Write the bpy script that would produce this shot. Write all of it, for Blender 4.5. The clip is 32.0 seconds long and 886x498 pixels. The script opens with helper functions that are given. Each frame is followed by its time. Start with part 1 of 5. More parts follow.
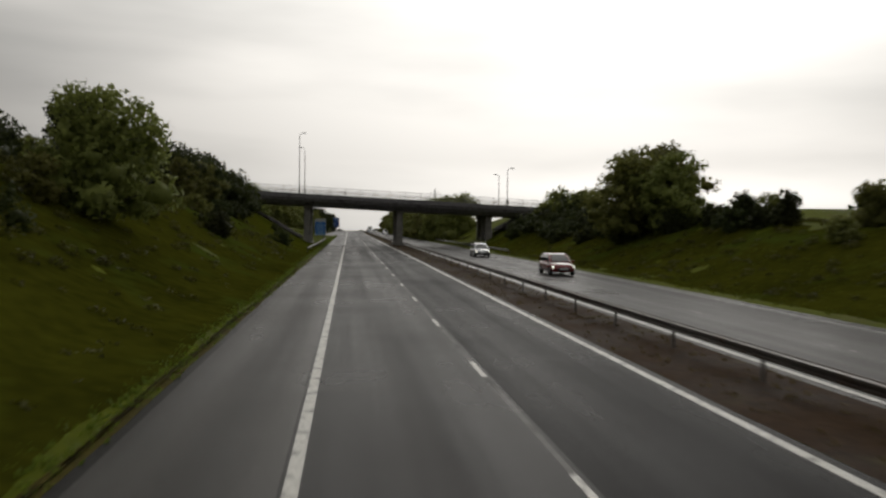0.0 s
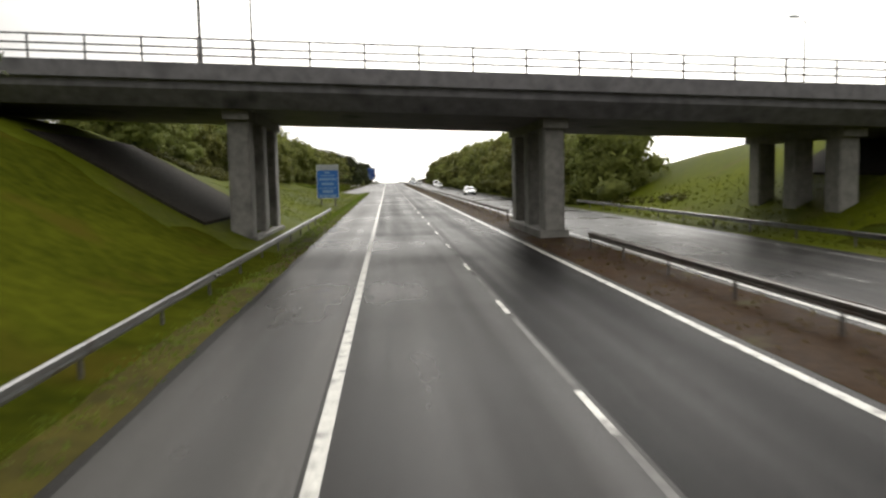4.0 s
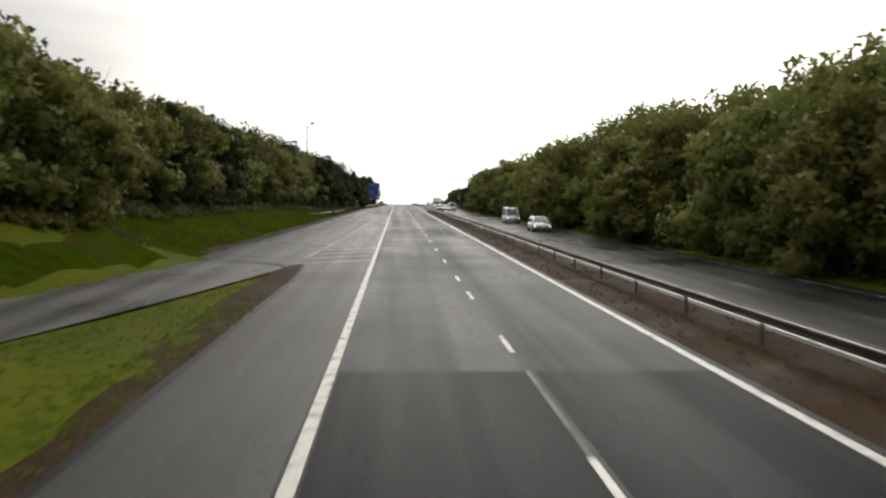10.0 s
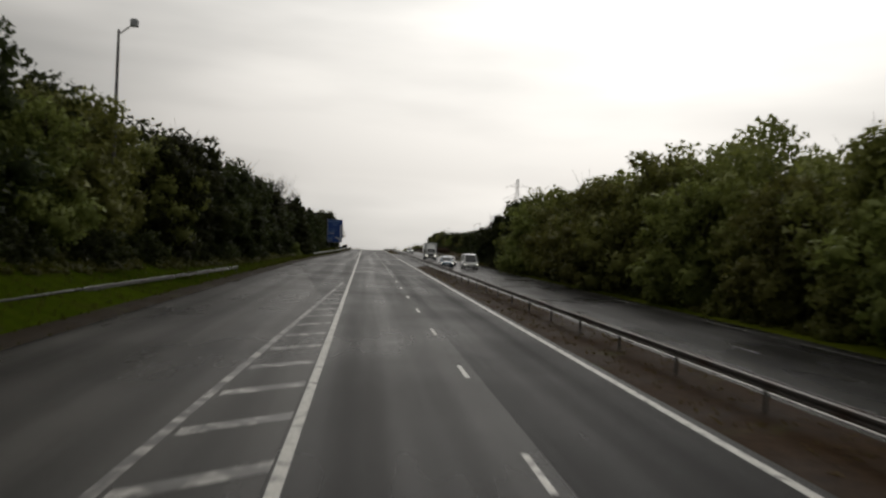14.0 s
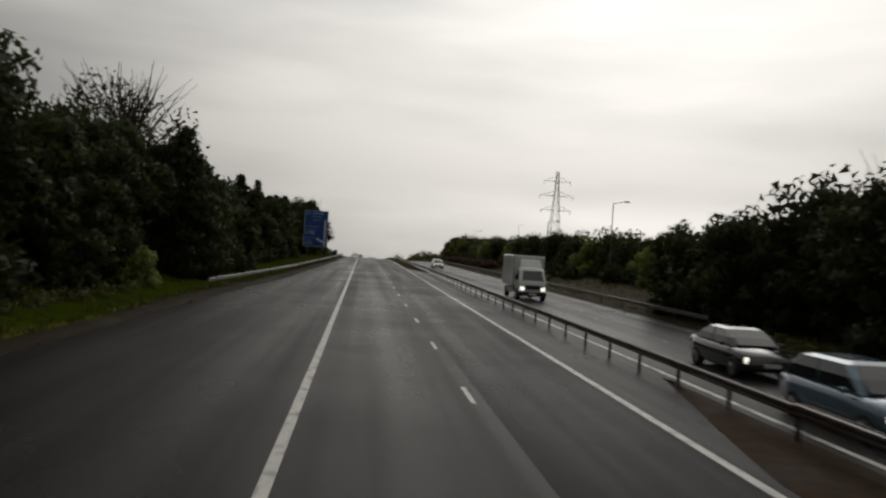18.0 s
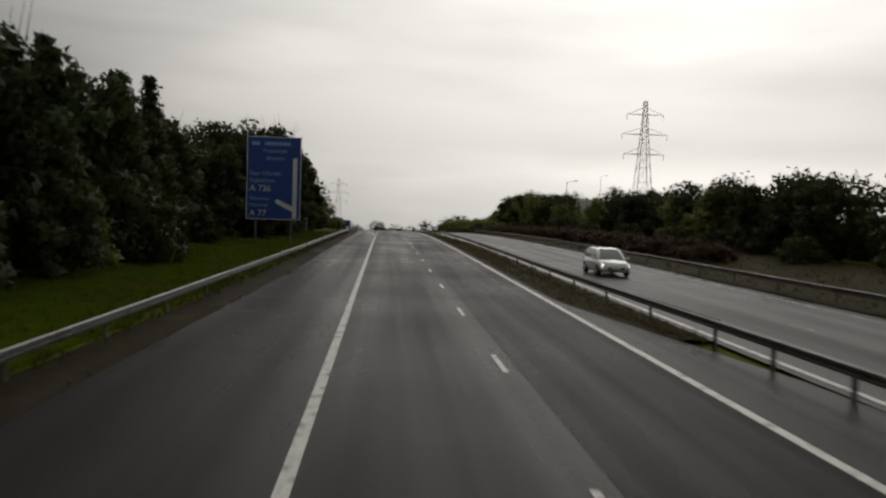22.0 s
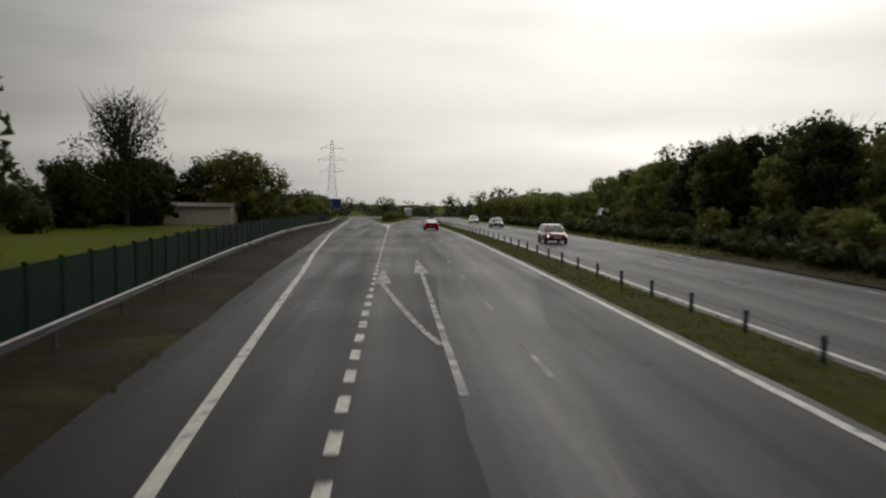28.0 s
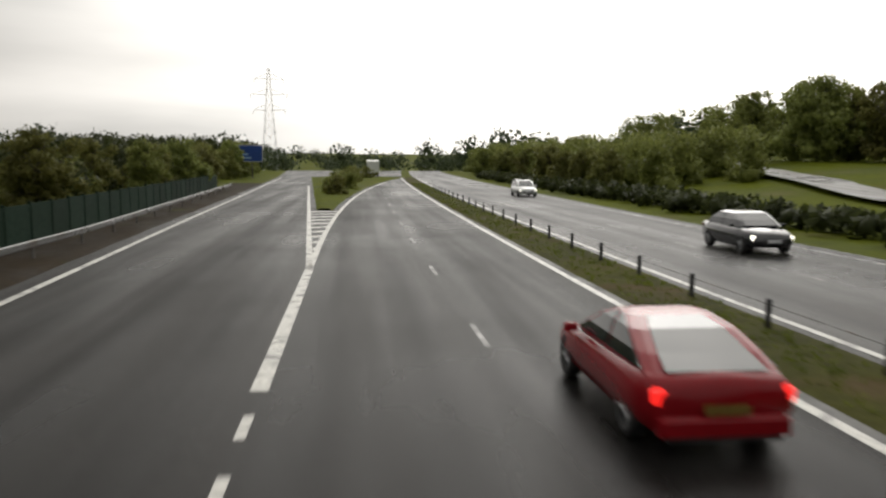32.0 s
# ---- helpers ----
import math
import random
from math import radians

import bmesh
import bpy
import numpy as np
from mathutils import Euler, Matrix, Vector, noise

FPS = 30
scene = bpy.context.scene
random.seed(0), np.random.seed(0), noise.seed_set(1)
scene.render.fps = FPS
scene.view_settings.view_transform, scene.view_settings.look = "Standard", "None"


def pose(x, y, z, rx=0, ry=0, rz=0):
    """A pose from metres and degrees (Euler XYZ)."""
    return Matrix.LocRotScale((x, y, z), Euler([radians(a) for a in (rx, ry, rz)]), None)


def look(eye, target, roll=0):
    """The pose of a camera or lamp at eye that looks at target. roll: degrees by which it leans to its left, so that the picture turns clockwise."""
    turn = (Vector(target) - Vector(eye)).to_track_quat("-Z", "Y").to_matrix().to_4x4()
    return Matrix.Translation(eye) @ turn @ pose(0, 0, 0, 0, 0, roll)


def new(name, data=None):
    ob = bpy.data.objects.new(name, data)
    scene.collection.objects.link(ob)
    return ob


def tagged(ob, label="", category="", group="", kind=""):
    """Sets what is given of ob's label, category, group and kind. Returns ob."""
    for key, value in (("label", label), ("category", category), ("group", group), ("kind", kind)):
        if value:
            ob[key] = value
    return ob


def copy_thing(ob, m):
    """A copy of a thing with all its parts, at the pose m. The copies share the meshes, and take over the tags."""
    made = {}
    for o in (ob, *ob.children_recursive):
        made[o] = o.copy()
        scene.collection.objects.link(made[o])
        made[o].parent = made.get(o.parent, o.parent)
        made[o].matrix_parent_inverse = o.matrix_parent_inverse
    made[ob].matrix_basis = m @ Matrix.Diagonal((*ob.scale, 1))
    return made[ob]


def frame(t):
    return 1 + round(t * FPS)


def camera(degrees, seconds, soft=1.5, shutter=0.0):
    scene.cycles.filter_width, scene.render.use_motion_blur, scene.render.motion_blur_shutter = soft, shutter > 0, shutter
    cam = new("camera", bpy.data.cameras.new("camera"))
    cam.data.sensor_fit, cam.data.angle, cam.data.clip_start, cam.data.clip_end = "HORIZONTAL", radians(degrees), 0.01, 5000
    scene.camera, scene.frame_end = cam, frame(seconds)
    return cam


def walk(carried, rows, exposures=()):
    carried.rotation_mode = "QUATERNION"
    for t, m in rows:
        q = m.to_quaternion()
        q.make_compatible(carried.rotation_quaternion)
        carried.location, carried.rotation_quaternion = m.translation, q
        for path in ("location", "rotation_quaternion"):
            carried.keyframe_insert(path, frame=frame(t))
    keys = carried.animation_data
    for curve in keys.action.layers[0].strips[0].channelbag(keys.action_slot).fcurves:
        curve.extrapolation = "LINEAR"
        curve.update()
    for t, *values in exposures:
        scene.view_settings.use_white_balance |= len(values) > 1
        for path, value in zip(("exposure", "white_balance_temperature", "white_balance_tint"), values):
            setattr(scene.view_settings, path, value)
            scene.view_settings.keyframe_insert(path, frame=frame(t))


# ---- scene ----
# ---- plan: X across the road, Y along it, z up; the nearside edge line is X = 0 ----
EYE = 3.25


def lerp(table, v):
    return float(np.interp(v, [a for a, _ in table], [b for _, b in table]))


def road_z(s):
    """The road is level, then runs over a crest and falls away."""
    if s < 580:
        return 0.0
    u = min(s, 760) - 580
    return -0.035 * u * u / 360 - max(0.0, s - 760) * 0.035


def road_grade(s):
    return -0.035 * min(1.0, max(0.0, (s - 580) / 180))


def bend(s):
    """Sideways shift of the main carriageway in the right-hand bend past the exit."""
    return (s - 765) ** 2 / 6500 if s > 765 else 0.0


# (seconds, X, Y, turn, tilt, lean)
PATH_ROWS = [
    (0, 0.68, 0.50, -6.63, -1.54, 0.71),
    (1, 0.79, 24.80, -4.22, -2.98, -0.55),
    (2, 0.85, 49.30, -5.74, -3.06, -1.06),
    (3, 0.97, 73.80, -5.19, -5.02, -1.14),
    (4, 0.89, 98.10, -3.81, -5.12, -1.19),
    (6.5, 1.28, 159.40, -6.25, -5.50, -1.10),
    (7, 1.34, 171.50, -5.35, -5.56, -1.14),
    (8, 1.16, 195.60, -6.15, -5.24, -0.11),
    (9, 1.13, 219.80, -1.55, -5.55, -0.81),
    (10, 1.20, 244.00, -3.26, -3.63, 0.53),
    (11, 1.01, 267.70, -4.61, -2.36, 1.89),
    (12, 1.09, 290.60, -4.63, -2.52, 0.47),
    (13, 1.16, 313.70, -3.20, -2.64, 0.57),
    (14, 1.03, 336.90, -5.49, -0.41, 2.46),
    (14.5, 1.03, 348.50, -5.45, -1.70, 2.00),
    (16.5, 1.14, 394.50, -5.70, -2.30, 0.90),
    (17, 1.14, 406.10, -2.94, -0.41, 0.73),
    (18, 1.08, 429.20, -5.59, 0.02, 3.87),
    (19, 1.15, 451.90, -4.62, -0.42, 3.10),
    (20, 1.12, 474.90, -3.52, -1.28, 2.93),
    (21, 1.20, 497.60, -5.13, -1.31, 0.97),
    (22, 1.08, 520.10, -4.19, -2.65, 1.78),
    (23, 1.13, 543.10, -2.29, -2.07, 1.16),
    (24, 1.14, 566.10, -2.44, -2.91, 0.11),
    (25, 1.13, 588.80, -3.83, -2.63, 1.30),
    (27.5, 0.95, 645.60, -4.50, -3.10, 0.70),
    (28, 0.77, 657.00, -3.48, -3.62, 0.71),
    (29, 1.09, 679.70, -2.69, -3.20, -0.10),
    (30, 1.04, 702.40, -2.88, -5.62, 0.59),
    (31, 1.24, 725.10, -5.09, -6.40, 0.68),
    (32, 1.35, 747.80, -6.27, -6.21, 0.48),
]


def cam_row(t, x, s, turn, tilt, lean):
    eye = Vector((x, s, road_z(s) + EYE))
    a, b = radians(turn), radians(tilt) + math.atan(road_grade(s + 12))
    ahead = Vector((-math.sin(a) * math.cos(b), math.cos(a) * math.cos(b), math.sin(b)))
    return t, look(eye, eye + ahead * 10, lean)


cam = camera(57.25, 32.0, soft=2.4, shutter=0.3)
walk(cam, [cam_row(*row) for row in PATH_ROWS],
     exposures=[(0, -1.0), (2, -0.5), (3, 0.15), (4, 0.5), (4.5, 0.8), (6.5, 0.25), (8, 0.2), (9, -0.35), (10, 0.0), (10.6, -0.25), (11, -0.42), (12, -0.42), (14, -1.1), (17, -1.3), (21, -1.35), (24, -0.88), (28, -1.1), (29, -0.95), (30, -0.55), (31, -0.35), (32, -0.15)])

# ---- world and light: wet overcast day ----
world = bpy.data.worlds.new("overcast_sky")
scene.world = world
world.use_nodes = True
wn, wl = world.node_tree.nodes, world.node_tree.links
wn.clear()
w_out, w_bg = wn.new("ShaderNodeOutputWorld"), wn.new("ShaderNodeBackground")
w_sky = wn.new("ShaderNodeTexSky")
w_sky.sky_type, w_sky.sun_disc = "NISHITA", False
w_sky.sun_elevation, w_sky.sun_rotation = radians(33), radians(18)
w_sky.air_density, w_sky.dust_density, w_sky.ozone_density = 1.5, 6.0, 1.0
w_hsv = wn.new("ShaderNodeHueSaturation")
w_hsv.inputs["Saturation"].default_value = 0.12
w_hsv.inputs["Value"].default_value = 0.05
w_co = wn.new("ShaderNodeTexCoord")
w_map = wn.new("ShaderNodeMapping")
w_map.inputs["Scale"].default_value = (1.0, 1.0, 5.0)
w_n1, w_n2 = wn.new("ShaderNodeTexNoise"), wn.new("ShaderNodeTexNoise")
w_n1.inputs["Scale"].default_value, w_n1.inputs["Detail"].default_value = 1.1, 3.0
w_n2.inputs["Scale"].default_value, w_n2.inputs["Detail"].default_value = 3.2, 4.0
w_add = wn.new("ShaderNodeMath")
w_add.operation = "MULTIPLY_ADD"
w_add.inputs[1].default_value = 0.35
w_ramp = wn.new("ShaderNodeValToRGB")
w_ramp.color_ramp.elements[0].position, w_ramp.color_ramp.elements[1].position = 0.50, 0.84
w_ramp.color_ramp.elements[0].color = (0.43, 0.42, 0.395, 1)
w_ramp.color_ramp.elements[1].color = (0.82, 0.785, 0.73, 1)
# the hidden sun thins the cloud around its own direction
SUN_WAY = Vector((0.27, 0.80, 0.55)).normalized()
w_dot = wn.new("ShaderNodeVectorMath")
w_dot.operation = "DOT_PRODUCT"
w_dot.inputs[1].default_value = SUN_WAY
w_lobe = wn.new("ShaderNodeMapRange")
w_lobe.interpolation_type = "SMOOTHSTEP"
w_lobe.inputs["From Min"].default_value, w_lobe.inputs["From Max"].default_value = 0.55, 1.0
w_lobe.inputs["To Min"].default_value, w_lobe.inputs["To Max"].default_value = 0.76, 2.8
w_mul = wn.new("ShaderNodeVectorMath")
w_mul.operation = "SCALE"
w_mix = wn.new("ShaderNodeMix")
w_mix.data_type, w_mix.blend_type = "RGBA", "ADD"
w_mix.inputs["Factor"].default_value = 0.5
wl.new(w_sky.outputs["Color"], w_hsv.inputs["Color"])
wl.new(w_co.outputs["Generated"], w_map.inputs["Vector"])
wl.new(w_co.outputs["Generated"], w_dot.inputs[0])
wl.new(w_dot.outputs["Value"], w_lobe.inputs["Value"])
wl.new(w_map.outputs["Vector"], w_n1.inputs["Vector"])
wl.new(w_map.outputs["Vector"], w_n2.inputs["Vector"])
wl.new(w_n2.outputs["Fac"], w_add.inputs[0])
wl.new(w_n1.outputs["Fac"], w_add.inputs[2])
wl.new(w_add.outputs["Value"], w_ramp.inputs["Fac"])
wl.new(w_ramp.outputs["Color"], w_mul.inputs[0])
# an overcast sky is brightest overhead, with a thin pale gap under the cloud at the horizon
w_sep, w_high, w_both = wn.new("ShaderNodeSeparateXYZ"), wn.new("ShaderNodeValToRGB"), wn.new("ShaderNodeMath")
w_high.color_ramp.interpolation = "EASE"
w_high.color_ramp.elements[0].color, w_high.color_ramp.elements[1].color = (1.16, 1.16, 1.16, 1), (1.55, 1.55, 1.55, 1)
for pos, v in ((0.035, 1.12), (0.085, 0.76), (0.14, 0.78), (0.20, 0.88), (0.28, 1.02)):
    w_high.color_ramp.elements.new(pos).color = (v, v, v, 1)
w_both.operation = "MULTIPLY"
wl.new(w_co.outputs["Generated"], w_sep.inputs["Vector"])
wl.new(w_sep.outputs["Z"], w_high.inputs["Fac"])
wl.new(w_high.outputs["Color"], w_both.inputs[0])
wl.new(w_lobe.outputs["Result"], w_both.inputs[1])
wl.new(w_both.outputs["Value"], w_mul.inputs["Scale"])
wl.new(w_mul.outputs["Vector"], w_mix.inputs["A"])
wl.new(w_hsv.outputs["Color"], w_mix.inputs["B"])
wl.new(w_mix.outputs["Result"], w_bg.inputs["Color"])
w_bg.inputs["Strength"].default_value = 1.0
wl.new(w_bg.outputs["Background"], w_out.inputs["Surface"])

sun = new("sun", bpy.data.lights.new("sun", "SUN"))
sun.data.energy, sun.data.angle, sun.data.color = 0.5, radians(30), (1.0, 0.97, 0.92)
sun.matrix_world = look((0, 0, 60), Vector((0, 0, 60)) - SUN_WAY * 50)

# ---- materials ----


def surface(name, dark, light, scale=6.0, rough=(0.6, 0.8), bump=0.2, bump_scale=None, blotch=0.4, blotch_scale=0.25, metal=0.0, per_object=0.0, stain=None, spec=0.5):
    """A material with fine grain and broad blotches, in metres."""
    m = bpy.data.materials.new(name)
    m.use_nodes = True
    n, l = m.node_tree.nodes, m.node_tree.links
    b = n["Principled BSDF"]
    co = n.new("ShaderNodeTexCoord")
    fine, broad = n.new("ShaderNodeTexNoise"), n.new("ShaderNodeTexNoise")
    fine.inputs["Scale"].default_value, fine.inputs["Detail"].default_value = scale, 6.0
    broad.inputs["Scale"].default_value, broad.inputs["Detail"].default_value = blotch_scale, 4.0
    geo = n.new("ShaderNodeNewGeometry")
    for tex in (fine, broad):
        l.new(geo.outputs["Position"], tex.inputs["Vector"])
    mix = n.new("ShaderNodeMix")
    mix.data_type = "FLOAT"
    mix.inputs["Factor"].default_value = blotch
    l.new(fine.outputs["Fac"], mix.inputs["A"])
    l.new(broad.outputs["Fac"], mix.inputs["B"])
    ramp = n.new("ShaderNodeValToRGB")
    ramp.color_ramp.elements[0].position, ramp.color_ramp.elements[1].position = 0.33, 0.68
    ramp.color_ramp.elements[0].color, ramp.color_ramp.elements[1].color = (*dark, 1), (*light, 1)
    l.new(mix.outputs["Result"], ramp.inputs["Fac"])
    col = ramp.outputs["Color"]
    if stain:
        st = n.new("ShaderNodeTexNoise")
        st.inputs["Scale"].default_value, st.inputs["Detail"].default_value = stain[1], 5.0
        l.new(geo.outputs["Position"], st.inputs["Vector"])
        sr = n.new("ShaderNodeValToRGB")
        sr.color_ramp.elements[0].position, sr.color_ramp.elements[1].position = stain[2], stain[2] + 0.14
        l.new(st.outputs["Fac"], sr.inputs["Fac"])
        sm = n.new("ShaderNodeMix")
        sm.data_type = "RGBA"
        sm.inputs["B"].default_value = (*stain[0], 1)
        l.new(sr.outputs["Color"], sm.inputs["Factor"])
        l.new(col, sm.inputs["A"])
        col = sm.outputs["Result"]
    if per_object:
        info, hsv = n.new("ShaderNodeObjectInfo"), n.new("ShaderNodeHueSaturation")
        rg = n.new("ShaderNodeMapRange")
        rg.inputs["To Min"].default_value, rg.inputs["To Max"].default_value = 1 - per_object, 1 + per_object
        l.new(info.outputs["Random"], rg.inputs["Value"])
        l.new(rg.outputs["Result"], hsv.inputs["Value"])
        rh = n.new("ShaderNodeMapRange")
        rh.inputs["To Min"].default_value, rh.inputs["To Max"].default_value = 0.5 - per_object * 0.07, 0.5 + per_object * 0.05
        l.new(info.outputs["Random"], rh.inputs["Value"])
        l.new(rh.outputs["Result"], hsv.inputs["Hue"])
        l.new(col, hsv.inputs["Color"])
        col = hsv.outputs["Color"]
    l.new(col, b.inputs["Base Color"])
    rr = n.new("ShaderNodeMapRange")
    rr.inputs["From Min"].default_value, rr.inputs["From Max"].default_value = 0.3, 0.7
    rr.inputs["To Min"].default_value, rr.inputs["To Max"].default_value = rough
    l.new(broad.outputs["Fac"], rr.inputs["Value"])
    l.new(rr.outputs["Result"], b.inputs["Roughness"])
    b.inputs["Metallic"].default_value = metal
    b.inputs["Specular IOR Level"].default_value = spec
    if bump:
        bt, bp = n.new("ShaderNodeTexNoise"), n.new("ShaderNodeBump")
        bt.inputs["Scale"].default_value, bt.inputs["Detail"].default_value = bump_scale or scale * 3, 4.0
        l.new(geo.outputs["Position"], bt.inputs["Vector"])
        bp.inputs["Strength"].default_value, bp.inputs["Distance"].default_value = bump, 0.02
        l.new(bt.outputs["Fac"], bp.inputs["Height"])
        l.new(bp.outputs["Normal"], b.inputs["Normal"])
    return m


def foliage(name, dark, light):
    m = surface(name, dark, light, scale=1.6, rough=(0.55, 0.75), bump=0, blotch=0.35, blotch_scale=0.3, per_object=0.3, spec=0.16)
    n, l = m.node_tree.nodes, m.node_tree.links
    b = n["Principled BSDF"]
    isl = n.new("ShaderNodeNewGeometry")
    hsv, rg = n.new("ShaderNodeHueSaturation"), n.new("ShaderNodeMapRange")
    rg.inputs["To Min"].default_value, rg.inputs["To Max"].default_value = 0.84, 1.17
    l.new(isl.outputs["Random Per Island"], rg.inputs["Value"])
    l.new(rg.outputs["Result"], hsv.inputs["Value"])
    l.new(b.inputs["Base Color"].links[0].from_socket, hsv.inputs["Color"])
    l.new(hsv.outputs["Color"], b.inputs["Base Color"])
    tr, add = n.new("ShaderNodeBsdfTranslucent"), n.new("ShaderNodeMixShader")
    add.inputs["Fac"].default_value = 0.4
    l.new(hsv.outputs["Color"], tr.inputs["Color"])
    l.new(b.outputs["BSDF"], add.inputs[1])
    l.new(tr.outputs["BSDF"], add.inputs[2])
    l.new(add.outputs["Shader"], n["Material Output"].inputs["Surface"])
    return m


def asphalt(name, dark, light, tracks, spec=0.11):
    """Wet asphalt: streaks along the lanes where tyres press the water out, patches, fine chippings."""
    m = surface(name, dark, light, scale=9.0, rough=(0.13, 0.30), bump=0.3, bump_scale=60, blotch=0.6, blotch_scale=0.12, spec=spec)
    n, l = m.node_tree.nodes, m.node_tree.links
    b = n["Principled BSDF"]
    geo, mp, st = n.new("ShaderNodeNewGeometry"), n.new("ShaderNodeMapping"), n.new("ShaderNodeTexNoise")
    mp.inputs["Scale"].default_value = (1.0, 0.02, 1.0)
    st.inputs["Scale"].default_value, st.inputs["Detail"].default_value = tracks, 3.0
    l.new(geo.outputs["Position"], mp.inputs["Vector"])
    l.new(mp.outputs["Vector"], st.inputs["Vector"])
    rg = n.new("ShaderNodeMapRange")
    rg.inputs["From Min"].default_value, rg.inputs["From Max"].default_value = 0.3, 0.7
    rg.inputs["To Min"].default_value, rg.inputs["To Max"].default_value = 0.84, 1.22
    hsv = n.new("ShaderNodeHueSaturation")
    l.new(st.outputs["Fac"], rg.inputs["Value"])
    l.new(rg.outputs["Result"], hsv.inputs["Value"])
    l.new(b.inputs["Base Color"].links[0].from_socket, hsv.inputs["Color"])
    l.new(hsv.outputs["Color"], b.inputs["Base Color"])
    # darker wheel tracks and a pale worn joint along every lane's edge, broken up by the streaks
    sep, fold, lane = n.new("ShaderNodeSeparateXYZ"), n.new("ShaderNodeMath"), n.new("ShaderNodeValToRGB")
    wob = n.new("ShaderNodeTexNoise")
    wob.inputs["Scale"].default_value, wob.inputs["Detail"].default_value = 0.35, 3.0
    l.new(geo.outputs["Position"], wob.inputs["Vector"])
    sway = n.new("ShaderNodeMath")
    sway.operation = "MULTIPLY_ADD"
    sway.inputs[1].default_value = 0.5
    l.new(geo.outputs["Position"], sep.inputs["Vector"])
    l.new(wob.outputs["Fac"], sway.inputs[0])
    l.new(sep.outputs["X"], sway.inputs[2])
    fold.operation = "PINGPONG"
    fold.inputs[1].default_value = 1.825
    l.new(sway.outputs["Value"], fold.inputs[0])
    span = n.new("ShaderNodeMapRange")
    span.inputs["From Max"].default_value = 1.825
    l.new(fold.outputs["Value"], span.inputs["Value"])
    ramp = lane.color_ramp
    ramp.interpolation = "EASE"
    for pos, v in ((0.16, 0.62), (0.24, 0.48), (0.45, 0.36), (0.62, 0.40), (0.85, 0.56)):
        ramp.elements.new(pos).color = (v, v, v, 1)
    ramp.elements[0].color = (0.66, 0.66, 0.66, 1)
    ramp.elements[-1].color = (0.58, 0.58, 0.58, 1)
    l.new(span.outputs["Result"], lane.inputs["Fac"])
    wear = n.new("ShaderNodeMath")
    wear.operation = "MULTIPLY"
    wear.inputs[1].default_value = 2.0
    l.new(lane.outputs["Color"], wear.inputs[0])
    both = n.new("ShaderNodeMath")
    both.operation = "MULTIPLY"
    l.new(wear.outputs["Value"], both.inputs[0])
    l.new(rg.outputs["Result"], both.inputs[1])
    l.new(both.outputs["Value"], hsv.inputs["Value"])
    add = n.new("ShaderNodeMath")
    add.operation = "MULTIPLY_ADD"
    add.inputs[1].default_value, add.use_clamp = 0.20, True
    l.new(st.outputs["Fac"], add.inputs[0])
    l.new(b.inputs["Roughness"].links[0].from_socket, add.inputs[2])
    l.new(add.outputs["Value"], b.inputs["Roughness"])
    # drained, matt stretches between the standing films of water
    dry, mixer, film = n.new("ShaderNodeBsdfDiffuse"), n.new("ShaderNodeMixShader"), n.new("ShaderNodeMapRange")
    film.inputs["From Min"].default_value, film.inputs["From Max"].default_value = 0.35, 0.68
    film.inputs["To Min"].default_value, film.inputs["To Max"].default_value = 0.30, 0.55
    l.new(st.outputs["Fac"], film.inputs["Value"])
    l.new(hsv.outputs["Color"], dry.inputs["Color"])
    l.new(film.outputs["Result"], mixer.inputs["Fac"])
    l.new(b.outputs["BSDF"], mixer.inputs[1])
    l.new(dry.outputs["BSDF"], mixer.inputs[2])
    l.new(mixer.outputs["Shader"], n["Material Output"].inputs["Surface"])
    return m


M_ROAD = asphalt("wet_asphalt", (0.007, 0.0068, 0.0065), (0.022, 0.0208, 0.0195), 0.8, 0.09)
M_SHOULDER = asphalt("worn_shoulder_asphalt", (0.022, 0.0213, 0.0202), (0.055, 0.0523, 0.049), 0.7, 0.15)
M_ROAD_DARK = asphalt("dark_wet_asphalt", (0.0045, 0.0044, 0.0044), (0.0125, 0.012, 0.0119), 0.9, 0.04)
M_ROAD2 = asphalt("pale_wet_asphalt", (0.0165, 0.016, 0.0155), (0.038, 0.0364, 0.0345), 0.7, 0.20)
# steps from road grey to paler, glossier asphalt that paint a wet sheen
M_SHEEN = [asphalt("sheen_lane_asphalt", (d, d * 0.969, d * 0.923), (2.45 * d, 2.33 * d, 2.19 * d), 0.7, 0.09 + 5 * (d - 0.010)) for d in (0.011, 0.015, 0.019, 0.023, 0.027)]
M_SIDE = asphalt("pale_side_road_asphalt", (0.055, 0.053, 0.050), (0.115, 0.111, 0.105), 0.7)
# sky reflected by the wet side road, put into a paler base colour
M_SIDE_SHEEN = asphalt("sheen_pale_side_road", (0.13, 0.128, 0.122), (0.26, 0.255, 0.245), 0.7, 0.35)
M_PAINT = surface("road_paint", (0.27, 0.265, 0.24), (0.64, 0.63, 0.58), scale=14, rough=(0.35, 0.6), bump=0.2, blotch=0.35, blotch_scale=1.2, stain=((0.09, 0.085, 0.08), 2.6, 0.52))
M_PAINT_OLD = surface("worn_road_paint", (0.08, 0.078, 0.072), (0.44, 0.43, 0.395), scale=7, rough=(0.35, 0.6), bump=0.2, blotch=0.4, blotch_scale=0.9, stain=((0.04, 0.038, 0.036), 1.9, 0.38))
